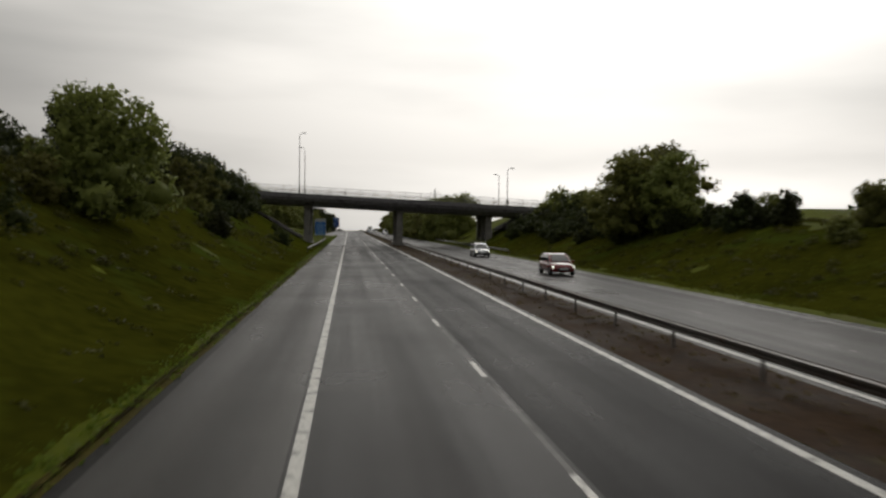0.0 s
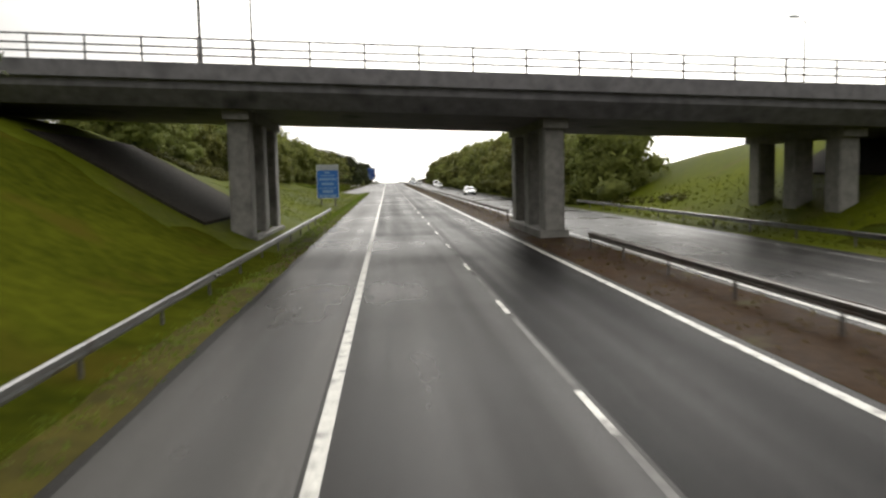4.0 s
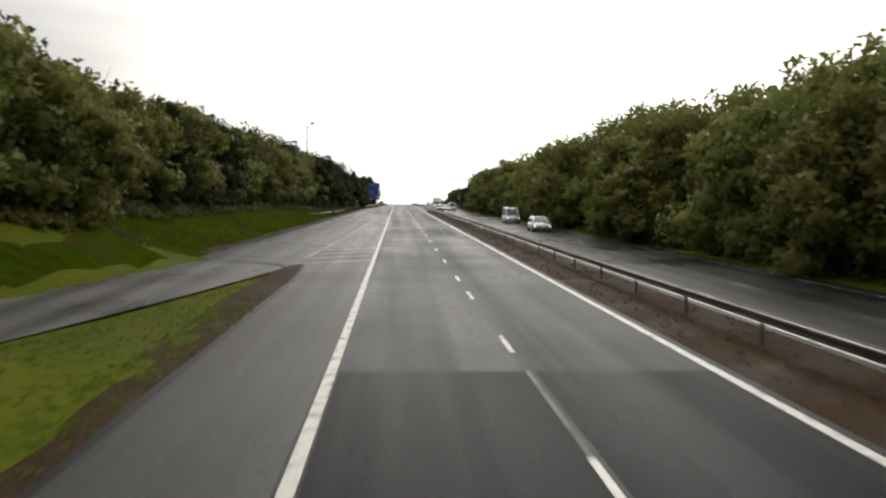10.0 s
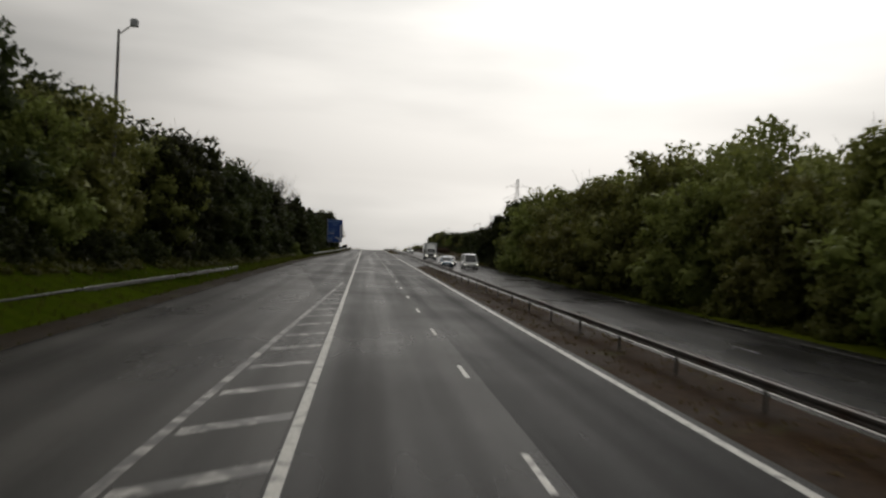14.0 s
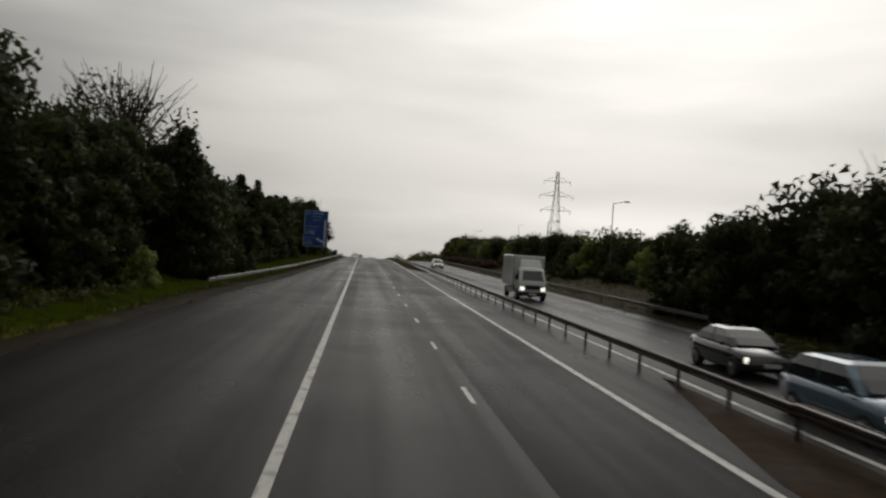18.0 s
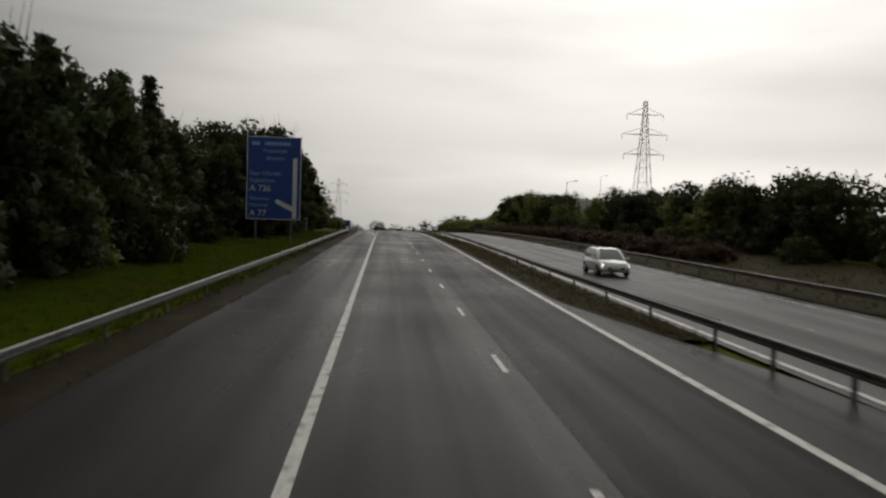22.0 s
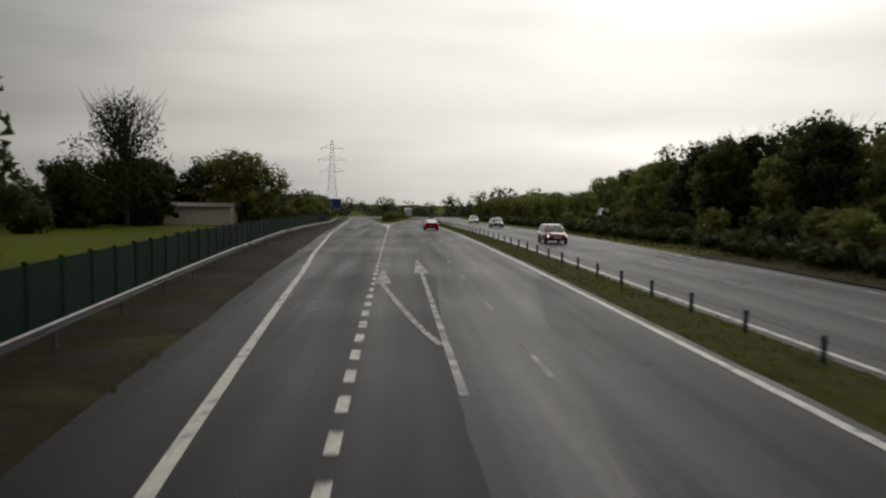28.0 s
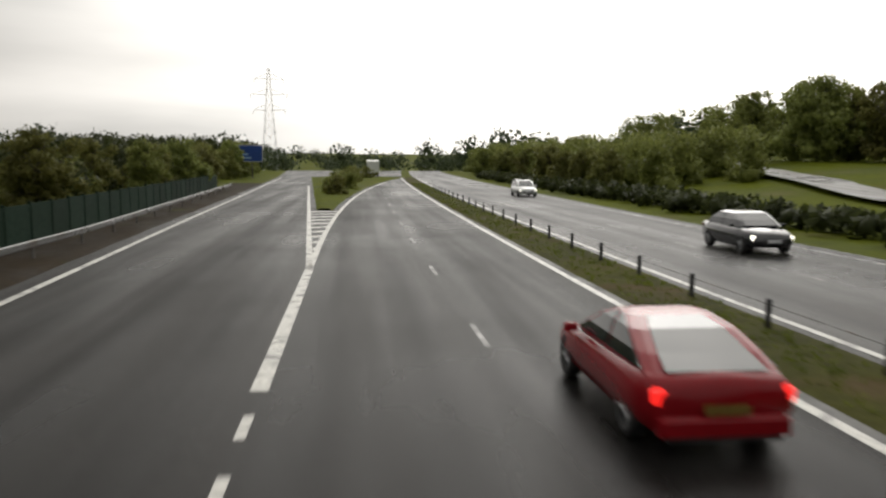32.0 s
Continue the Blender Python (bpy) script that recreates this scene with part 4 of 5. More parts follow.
def leaf_mesh(name, centres, radii, count, size, material, squash=0.85, heart=0.3):
    """Many small leaf sprays scattered over clumps, denser towards each clump's shell."""
    weights = np.array(radii) ** 2
    pick = RNG.choice(len(centres), count, p=weights / weights.sum())
    d = RNG.normal(size=(count, 3))
    d /= np.linalg.norm(d, axis=1)[:, None]
    rad = np.array(radii)[pick] * (0.50 + 0.62 * RNG.random(count) ** 0.9)
    c = np.array(centres)[pick] + d * rad[:, None] * np.array((1, 1, squash))
    u = RNG.normal(size=(count, 3))
    u /= np.linalg.norm(u, axis=1)[:, None]
    w = np.cross(u, d + 0.5 * RNG.normal(size=(count, 3)))
    w /= np.linalg.norm(w, axis=1)[:, None] + 1e-6
    k = (size * (0.6 + 0.8 * RNG.random(count)))[:, None]
    tip, a, b = c - u * k, c + u * k * 0.55 + w * k * 0.55, c + u * k * 0.55 - w * k * 0.55
    away = d + np.array((0, 0, 0.35))
    turn = (np.cross(a - tip, b - tip) * away).sum(axis=1) < 0
    a[turn], b[turn] = b[turn].copy(), a[turn].copy()
    quad = np.stack([tip, a, b], axis=1).reshape(-1, 3)
    soft = np.cross(a - tip, b - tip)
    soft /= np.linalg.norm(soft, axis=1)[:, None] + 1e-9
    soft = soft * 0.28 + away
    soft /= np.linalg.norm(soft, axis=1)[:, None]
    # a knotted heart of twigs and leaves inside every clump
    cc, rr, n = np.array(centres), np.array(radii), len(centres)
    knots = (cc[:, None, :] + ICO[None] * (rr[:, None] * np.broadcast_to(heart, n)[:, None] * RNG.uniform(0.6, 1.25, (n, 12)))[:, :, None] * np.array((1, 1, squash))).reshape(-1, 3)
    faces = np.arange(count * 3).reshape(-1, 3).tolist() + (ICO_F[None] + (count * 3 + 12 * np.arange(n))[:, None, None]).reshape(-1, 3).tolist()
    me = bpy.data.meshes.new(name)
    me.from_pydata(quad.tolist() + knots.tolist(), [], faces)
    me.materials.append(material)
    out = np.repeat(ICO[None], n, axis=0).reshape(-1, 3)
    me.normals_split_custom_set_from_vertices(np.concatenate([np.repeat(soft, 3, axis=0), out]).tolist())
    return me


def limb(sh, p, q, r0, r1):
    """A bent branch of two lengths."""
    p, q = Vector(p), Vector(q)
    mid = (p + q) / 2 + Vector(RNG.normal(size=3)) * (q - p).length * 0.08
    sh.tube(p, mid, r0, (r0 + r1) / 2, 6).tube(mid, q, (r0 + r1) / 2, r1, 6)


def make_tree(name, label, category, high, spread, base, clumps, leaves, size, material, group, bare=0):
    root = thing(name, label, category, group)
    trunk = Shape()
    trunk.tube((0, 0, -0.4), (0.1, 0, high * 0.35), high * 0.020, high * 0.014)
    trunk.tube((0.1, 0, high * 0.35), (0, 0.15, high * 0.85), high * 0.014, high * 0.004)
    centres, radii = [], []
    lean = RNG.normal(size=2) * spread * 0.10
    for i in range(clumps):
        a = i * 2.399 + RNG.random()
        f = (i + 0.5) / clumps
        z = base * high + (1 - base) * high * (0.05 + 0.86 * f)
        prof = math.sin(math.pi * min(1, 0.16 + 0.78 * f)) ** 0.5 * (0.8 + 0.35 * math.sin(a * 1.5 + i * 0.2))
        r = spread * prof * (0.25 + 0.72 * RNG.random() ** 0.7)
        centres.append((r * math.cos(a) + lean[0] * f, r * math.sin(a) + lean[1] * f, z + RNG.normal() * high * 0.03))
        radii.append(spread * (0.18 + 0.18 * RNG.random()) * (1.0 - 0.25 * f))
        if i % 2 == 0:
            limb(trunk, (0.05, 0.05, max(0.4, z * 0.62)), centres[-1], high * 0.007, high * 0.002)
    for i in range(bare):
        a = i * 2.4
        tip = (spread * 0.8 * math.cos(a) * RNG.random(), spread * 0.8 * math.sin(a) * RNG.random(), high * (0.92 + 0.16 * RNG.random()))
        limb(trunk, (0.05, 0.05, high * (0.45 + 0.3 * RNG.random())), tip, high * 0.005, high * 0.0008)
    part("trunk", trunk, M_BARK, root)
    part("crown", leaf_mesh("crown", centres, radii, leaves, size, material, 0.85, [0.15 if bare > 30 else 0.66 - 0.5 * (i / clumps) ** 1.5 for i in range(clumps)]), None, root)
    root["own"] = high
    return root


def make_conifer(label, high, spread, leaves, material):
    root = thing("conifer", label, "conifer", "roadside conifers")
    trunk, centres, radii = Shape().tube((0, 0, -0.4), (0, 0, high * 0.96), high * 0.018, high * 0.003), [], []
    for i in range(58):
        f = i / 57
        z = high * (0.06 + 0.88 * f)
        a = i * 2.399
        r = spread * (1 - f) ** 0.9 * 0.74 * (0.8 + 0.4 * RNG.random())
        centres.append((r * math.cos(a), r * math.sin(a), z))
        radii.append(0.34 + spread * 0.30 * (1 - f * 0.85))
        if f < 0.9:
            limb(trunk, (0, 0, z + 0.2), centres[-1], high * 0.005, high * 0.0015)
    part("trunk", trunk, M_BARK, root)
    part("crown", leaf_mesh("crown", centres, radii, leaves, 0.22, material, 0.55), None, root)
    root["own"] = high
    return root


TREES = [make_tree("tree", "leafy green roadside tree with a full uneven crown", "tree", 9.0, 4.0, 0.06, 84, 6600, 0.24, M_LEAF, "roadside trees", 4),
         make_tree("tree", "leafy young roadside tree in dull spring green", "tree", 9.0, 3.6, 0.04, 78, 6200, 0.23, M_LEAF, "roadside trees", 10),
         make_tree("tree", "broad green tree standing in the roadside belt", "tree", 9.0, 4.6, 0.05, 96, 7200, 0.25, M_LEAF, "roadside trees", 3)]
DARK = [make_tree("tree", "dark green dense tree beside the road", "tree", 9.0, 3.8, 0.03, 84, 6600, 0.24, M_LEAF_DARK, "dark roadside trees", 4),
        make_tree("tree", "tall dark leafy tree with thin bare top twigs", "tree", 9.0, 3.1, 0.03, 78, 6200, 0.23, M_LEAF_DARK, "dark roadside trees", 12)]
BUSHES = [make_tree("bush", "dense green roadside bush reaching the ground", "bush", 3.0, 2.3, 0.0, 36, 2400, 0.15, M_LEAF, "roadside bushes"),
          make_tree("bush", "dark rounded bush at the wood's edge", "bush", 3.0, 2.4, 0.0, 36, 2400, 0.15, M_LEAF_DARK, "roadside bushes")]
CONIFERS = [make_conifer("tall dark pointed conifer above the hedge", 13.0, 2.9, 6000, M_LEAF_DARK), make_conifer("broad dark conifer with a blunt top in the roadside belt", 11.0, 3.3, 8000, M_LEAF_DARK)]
SPARSE = make_tree("tree", "half-bare tree with thin upright twigs in the field", "tree", 13.0, 6.2, 0.12, 60, 4600, 0.19, M_LEAF_DARK, "field trees", 90)
ROUND = make_tree("tree", "big rounded green tree beyond the fence", "tree", 10.0, 6.2, 0.02, 130, 12000, 0.24, M_LEAF, "field trees")
USED = set()


def plant(proto, x, s, high, sink=0.15):
    k = high / (proto["own"] if "own" in proto else 12.0)
    w = k if k < 1 else k ** 0.7
    m = Matrix.Translation((x, s, ground_z(x, s) - sink)) @ Matrix.Rotation(random.uniform(0, 6.28), 4, "Z") @ Matrix.Diagonal((w * random.uniform(0.9, 1.15), w * random.uniform(0.9, 1.15), k, 1))
    if proto not in USED:
        USED.add(proto)
        proto.matrix_basis = m
        return proto
    k = proto.scale
    return copy_thing(proto, m @ Matrix.Diagonal((1 / k.x, 1 / k.y, 1 / k.z, 1)))


def clear(x, s):
    # a gap in the far belt lets the nearest house be seen
    if 635 < s < 690 and abs(x - 1.1 - (s - 578) * 0.412) < 5.0:
        return False
    return not (160 < s < 300 and abs(x - slip_c(min(s, 286))) < 6.0) and not (129 < s < (158 if x < 0 else 176))


def belt(s0, s1, step, near, far, high, protos, side):
    """A row of trees from near to far metres off the tarmac; high: their height along Y."""
    s = s0
    while s < s1:
        q = s + random.uniform(-0.4, 0.4) * step
        d = random.uniform(lerp(near, q), lerp(far, q)) if isinstance(near, list) else random.uniform(near, far)
        x = x_left(q) - d if side < 0 else x_opp_r(q) + d
        if clear(x, q):
            plant(random.choice(protos), x, q, lerp(high, q) * random.uniform(0.82, 1.1))
        s += step


THICKET = ([], [], [], [], [], [])


def thicket(s0, s1, step, near, far, high, side, dark):
    """The crowded growth behind the first row, joined."""
    s = s0
    while s < s1:
        q = s + random.uniform(-0.5, 0.5) * step
        d = random.uniform(lerp(near, q), lerp(far, q)) if isinstance(near, list) else random.uniform(near, far)
        x = x_left(q) - d if side < 0 else x_opp_r(q) + d
        if clear(x, q):
            top = lerp(high, q) * random.uniform(0.85, 1.1)
            g = ground_z(x, q)
            n = 5 if top > 3 else 3
            for k in range(n):
                r = random.uniform(1.3, 1.9) * min(1.0, top / 5.0)
                j = 1.5 * (1 - 0.6 * k / n)
                THICKET[3 * dark].append((x + random.uniform(-j, j), q + random.uniform(-j, j), g + 0.5 + (top - 1.7) * (0.03 + 0.97 * k / (n - 1))))
                THICKET[3 * dark + 1].append(r)
                THICKET[3 * dark + 2].append(0.78 - 0.60 * (k / (n - 1)) ** 1.6)
        s += step * 1.15


# nearside
belt(-45, 126, 7.0, 11, 15, [(-50, 1.3), (48, 1.5), (56, 3.6), (70, 4.4), (128, 4.6)], TREES + DARK, -1)
plant(TREES[2], -11.2, 41, 6.6)
plant(DARK[0], -13.0, 45, 5.4)
thicket(-60, 126, 1.6, 12, 22, [(-50, 1.5), (47, 1.7), (56, 3.8), (70, 4.8), (100, 5.4), (128, 5.6)], -1, 1)
plant(BUSHES[1], -7.2, 98, 1.8)
plant(BUSHES[1], -9.6, 117, 1.3)
thicket(108, 128.5, 0.6, 8.5, 21, [(108, 4.0), (129, 4.2)], -1, 1)
belt(-30, 110, 13.0, 5, 10, [(-50, 2.4), (128, 1.8)], BUSHES, -1)
belt(160, 250, 5.5, 12.0, 16, [(150, 4.4), (190, 6.0), (240, 8.4), (290, 8.6)], TREES, -1)
for k in range(14):
    s = 236 + 4.2 * k
    plant(TREES[k % 3], slip_c(min(s, 286)) - random.uniform(7.5, 10.5) - lerp([(236, 0), (286, 2.5)], s), s, random.uniform(7.6, 9.4))
thicket(160, 300, 1.4, [(160, 15), (250, 17), (284, 14)], [(160, 26), (300, 24)], [(150, 5.0), (190, 6.4), (235, 8.8), (285, 9.2)], -1, 0)
belt(284, 400, 5.0, [(284, 8.2), (360, 8.2), (400, 6.2)], [(284, 10.6), (360, 10.6), (400, 8.6)], [(285, 7.8), (340, 8.4), (400, 9.2)], TREES + DARK, -1)
belt(402, 470, 5.0, 5.0, 8.0, [(400, 9.4), (440, 10.0), (470, 9.4)], DARK, -1)
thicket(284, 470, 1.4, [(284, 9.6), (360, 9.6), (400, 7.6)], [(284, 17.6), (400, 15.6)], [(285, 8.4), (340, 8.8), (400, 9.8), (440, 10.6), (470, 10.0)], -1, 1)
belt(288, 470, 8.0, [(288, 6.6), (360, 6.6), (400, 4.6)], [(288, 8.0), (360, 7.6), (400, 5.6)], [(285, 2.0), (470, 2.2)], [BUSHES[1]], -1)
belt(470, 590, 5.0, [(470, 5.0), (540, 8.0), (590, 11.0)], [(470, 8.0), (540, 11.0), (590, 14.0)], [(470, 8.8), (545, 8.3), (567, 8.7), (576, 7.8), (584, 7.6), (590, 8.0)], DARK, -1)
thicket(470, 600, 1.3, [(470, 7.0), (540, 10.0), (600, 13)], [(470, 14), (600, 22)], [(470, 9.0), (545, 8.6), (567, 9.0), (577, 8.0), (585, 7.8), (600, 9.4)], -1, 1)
plant(DARK[1], -11.2, 610, 12.5 - ground_z(-11.2, 610))
plant(CONIFERS[1], -11.7, 487.4, 11.1 - ground_z(-11.7, 487.4))
plant(SPARSE, -16.2, 489.5, 13.9 - ground_z(-16.2, 489.5))
for k, (x, s, top) in enumerate(((-12.6, 533, 11.0), (-12.3, 543.5, 9.6), (-12.5, 553.5, 10.3), (-12.5, 562.5, 10.4), (-12.5, 568, 11.1), (-13.4, 524, 10.8))):
    plant(CONIFERS[k % 2], x, s, top - ground_z(x, s))
belt(476, 640, 8.0, [(470, 3.8), (520, 5.5), (540, 7.5), (600, 10)], [(470, 4.6), (520, 6.6), (540, 9), (600, 12)], [(470, 2.4), (640, 2.4)], BUSHES, -1)
belt(594, 650, 4.5, 8.5, 12, [(594, 9.6), (610, 11.0), (632, 12.4), (642, 11), (650, 9.2)], DARK, -1)
belt(651, 680, 4.5, 7.5, 11, [(650, 8.5), (664, 8.0), (680, 7)], DARK + TREES, -1)
thicket(594, 680, 1.3, 11, 20, [(594, 9.4), (610, 10.8), (632, 12.6), (650, 8.5), (680, 6.5)], -1, 1)
belt(660, 780, 12.0, 40, 60, [(655, 7), (780, 7)], TREES + DARK, -1)
belt(788, 940, 6.0, 6, 10, [(780, 3.6), (830, 5.0), (940, 7)], TREES, -1)
thicket(780, 1000, 1.6, 8, 26, [(780, 4.2), (830, 5.4), (1000, 8)], -1, 1)
for s in range(822, 900, 5):
    plant(BUSHES[0], nose_left(s) + (nose_right(s) - nose_left(s)) * random.uniform(0.35, 0.65), s, random.uniform(1.5, 2.6))
plant(SPARSE, -28.5, 748, 14.2)
for x, s, h in ((-15.0, 683, 9.2), (-17.0, 687, 8.6), (-14.5, 678, 9.0)):
    plant(DARK[0], x, s, h)
for x, s, h in ((-33, 742, 7.0), (-31.5, 772, 8.5), (-36, 752, 7.5), (-27, 774, 9.0), (-34.5, 760, 8.6)):
    plant(DARK[0], x, s, h)
thicket(690, 800, 2.0, 24, 44, [(690, 4), (800, 6)], -1, 1)
plant(ROUND, -20, 771, 10.2)
plant(DARK[0], -27.2, 752, 7.6)
plant(DARK[1], -29.5, 757, 8.6)
for x, s, h in ((37.5, 722, 9.4), (39.0, 729, 9.8)):
    plant(TREES[1], x, s, h)
plant(TREES[1], -15, 792, 5.0)
# far side
belt(-40, 66, 6.0, 13, 18, [(-50, 2.2), (66, 2.8)], BUSHES + DARK, 1)
thicket(-60, 66, 1.6, 16, 28, [(-50, 2.8), (66, 3.2)], 1, 1)
belt(58, 92, 2.5, 10, 16, [(58, 2.2), (92, 2.4)], BUSHES, 1)
plant(TREES[2], 28.2, 77, 8.6)
plant(TREES[0], 30.5, 73, 7.5)
plant(TREES[2], 32.5, 81, 8.4)
belt(86, 128, 6.0, 14, 18, [(84, 3.4), (92, 2.0), (100, 1.3), (112, 1.3), (121, 2.4), (130, 3.0)], TREES + DARK, 1)
thicket(84, 128, 1.2, 13, 26, [(84, 3.6), (92, 2.0), (100, 1.2), (112, 1.3), (121, 2.0), (130, 2.6)], 1, 1)
thicket(106, 128.5, 0.6, 11.5, 22, [(106, 1.0), (114, 1.2), (121, 2.6), (129, 3.6)], 1, 0)
belt(30, 124, 14.0, 8, 13, [(30, 2.0), (128, 2.0)], BUSHES, 1)
belt(86, 128, 2.2, 6.5, 13, [(86, 1.7), (128, 2.1)], [BUSHES[1]], 1)
thicket(98, 128.5, 0.35, 8, 17, [(98, 2.0), (128, 2.6)], 1, 1)
belt(159, 446, 5.2, 1.8, 4.0, [(160, 6.4), (200, 7.8), (240, 8.8), (310, 9.2), (322, 9.7), (337, 9.4), (350, 8.9), (365, 8.2), (378, 7.7), (390, 9.8), (402, 9.9), (412, 8.7), (430, 9.0), (446, 8.2)], TREES, 1)
thicket(159, 440, 1.0, 3.5, 11, [(160, 7.0), (200, 8.6), (240, 9.6), (310, 9.8), (322, 10.6), (337, 10.6), (350, 9.9), (365, 8.6), (378, 8.0), (390, 10.3), (402, 10.4), (412, 9.3), (440, 9.4)], 1, 0)
belt(166, 436, 9.0, 5, 8, [(166, 6.8), (200, 7.8), (240, 8.8), (310, 9.2), (322, 9.7), (337, 9.7), (350, 9.1), (365, 8.2), (378, 7.8), (390, 9.8), (402, 9.9), (412, 8.6), (436, 8.6)], TREES, 1)
belt(160, 455, 9.0, 1.3, 2.2, [(160, 2.6), (455, 2.4)], BUSHES, 1)
belt(440, 482, 4.0, 2.5, 6.0, [(436, 9.2), (455, 8.6), (468, 7.8), (482, 5.0)], DARK, 1)
thicket(436, 480, 1.2, 3.5, 10, [(436, 9.6), (455, 8.8), (468, 8.0), (480, 5.2)], 1, 1)
belt(474, 690, 7.0, 13, 18, [(474, 5.0), (560, 6.0), (690, 6.4)], DARK + TREES, 1)
thicket(474, 700, 1.4, 14, 26, [(474, 5.6), (560, 6.6), (700, 7.0)], 1, 1)
belt(476, 690, 9.0, 8, 13, [(478, 2.2), (690, 2.4)], [BUSHES[1]], 1)
belt(700, 796, 6.0, [(700, 14), (796, 16)], [(700, 18), (796, 22)], [(700, 8.0), (740, 9.2), (765, 9.6), (780, 6.0), (792, 3.0)], TREES + DARK, 1)
thicket(696, 800, 1.2, [(700, 16), (800, 18)], [(700, 30), (800, 44)], [(700, 8.4), (740, 9.8), (765, 9.8), (780, 6.0), (792, 2.8)], 1, 1)
for x, s, h in ((58, 714, 9.5), (63, 706, 10.5), (56, 724, 8.5), (69, 712, 10.0), (54.5, 700, 6.0)):
    plant(DARK[0], x, s, h)
for k in range(11):
    s = 640 + 4.4 * k
    plant(BUSHES[1], 1.1 + (s - 578) * 0.412 + random.uniform(-3.5, 3.5), s, random.uniform(2.3, 3.1))
belt(690, 780, 6.0, 5, 10, [(700, 2.6), (800, 2.4)], BUSHES, 1)
thicket(690, 900, 0.7, 3.0, 5.0, [(690, 1.9), (900, 2.0)], 1, 1)
for k, (x, s) in enumerate(((62, 868), (66, 861), (64, 853), (70, 855), (69, 845), (76, 848), (74, 838), (82, 842), (80, 832), (88, 838))):
    plant(TREES[k % 3], x, s, 7.6 - ground_z(x, s) + 0.6 * (k % 3))
belt(826, 930, 6.0, 6, 12, [(820, 5.0), (935, 6)], TREES, 1)
thicket(826, 990, 1.6, 8, 26, [(820, 5.5), (990, 7)], 1, 0)
thicket(800, 1000, 1.3, 52, 84, [(800, 10), (1000, 11)], 1, 0)
tagged(part("thicket", leaf_mesh("thicket", THICKET[0], THICKET[1], 420000, 0.29, M_LEAF, 0.85, THICKET[2]), None), "crowded green growth behind the roadside trees", "thicket", "", "stuff")
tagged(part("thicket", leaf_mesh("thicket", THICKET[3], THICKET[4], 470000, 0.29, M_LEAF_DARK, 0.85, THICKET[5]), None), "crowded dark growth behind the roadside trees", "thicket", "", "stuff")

# knee-high growth on the cutting slopes
cs, rs = [], []
for i in range(1300):
    s = random.uniform(-12, 116)
    side = random.choice((-1, 1))
    d = 1.6 + 17 * random.random() ** 1.2
    x = x_left(s) - d if side < 0 else x_opp_r(s) + d
    if s > 92 and random.random() < (s - 92) / 20:
        continue
    cs.append((x, s, ground_z(x, s) + 0.05))
    rs.append(random.uniform(0.22, 0.30 + 0.035 * d))
tagged(part("undergrowth", leaf_mesh("undergrowth", cs, rs, 90000, 0.085, M_UNDER, 0.55, 0.2), None), "olive brambles and rough stalks on the cutting slopes", "undergrowth", "", "stuff")

# weeds and brambles where the trees meet the grass
cs, rs = [], []
for i in range(2600):
    s = random.uniform(158, 470)
    near = lerp([(158, 10.5), (232, 12.5), (287, 5.4), (360, 5.4), (400, 3.8), (470, 3.4)], s)
    x = slip_c(s) - 6.5 - 4.0 * random.random() if 226 < s < 288 else x_left(s) - near - 4.5 * random.random() ** 1.5
    cs.append((x, s, ground_z(x, s) + 0.1))
    rs.append(random.uniform(0.25, 0.75))
for i in range(900):
    s = random.uniform(160, 470)
    x = x_opp_r(s) + lerp([(160, 5.0), (178, 3.0), (205, 0.9)], s) + 1.3 * random.random()
    cs.append((x, s, ground_z(x, s) + 0.05))
    rs.append(random.uniform(0.2, 0.55))
tagged(part("undergrowth", leaf_mesh("undergrowth", cs, rs, 150000, 0.10, M_UNDER, 0.75, 0.5), None), "rough weeds and brambles at the trees' feet", "undergrowth", "", "stuff")

# brown hedge beyond the oncoming road
cs, rs = [], []
for i in range(700):
    s = random.uniform(575, 700)
    x = x_opp_r(s) + random.uniform(4.5, 7.5)
    cs.append((x, s, ground_z(x, s) + random.uniform(0.2, 1.1)))
    rs.append(random.uniform(0.4, 0.75))
tagged(part("hedge", leaf_mesh("hedge", cs, rs, 60000, 0.11, M_BROWN_HEDGE, 0.85, 0.6), None), "low reddish-brown hedge beyond the oncoming road", "hedge", "", "stuff")

# distant woodland beyond the crest
cs, rs = [], []
for i in range(900):
    s = random.uniform(930, 1350)
    x = random.uniform(-420, 420)
    if x_left(s) - 6 < x < x_opp_r(s) + 6 and s < 1010:
        continue
    cs.append((x, s, ground_z(x, s) + random.uniform(1.0, 8.0)))
    rs.append(random.uniform(3.0, 6.0))
for i in range(420):
    x = random.choice((-1, 1)) * random.uniform(75, 420)
    s = random.uniform(420, 1100)
    cs.append((x, s, ground_z(x, s) + random.uniform(1.0, 4.5)))
    rs.append(random.uniform(2.4, 4.6))
tagged(part("distant_woodland", leaf_mesh("distant_woodland", cs, rs, 140000, 0.8, M_LEAF_FAR), None), "hazy grey-green woodland on the skyline", "woodland", "", "stuff")


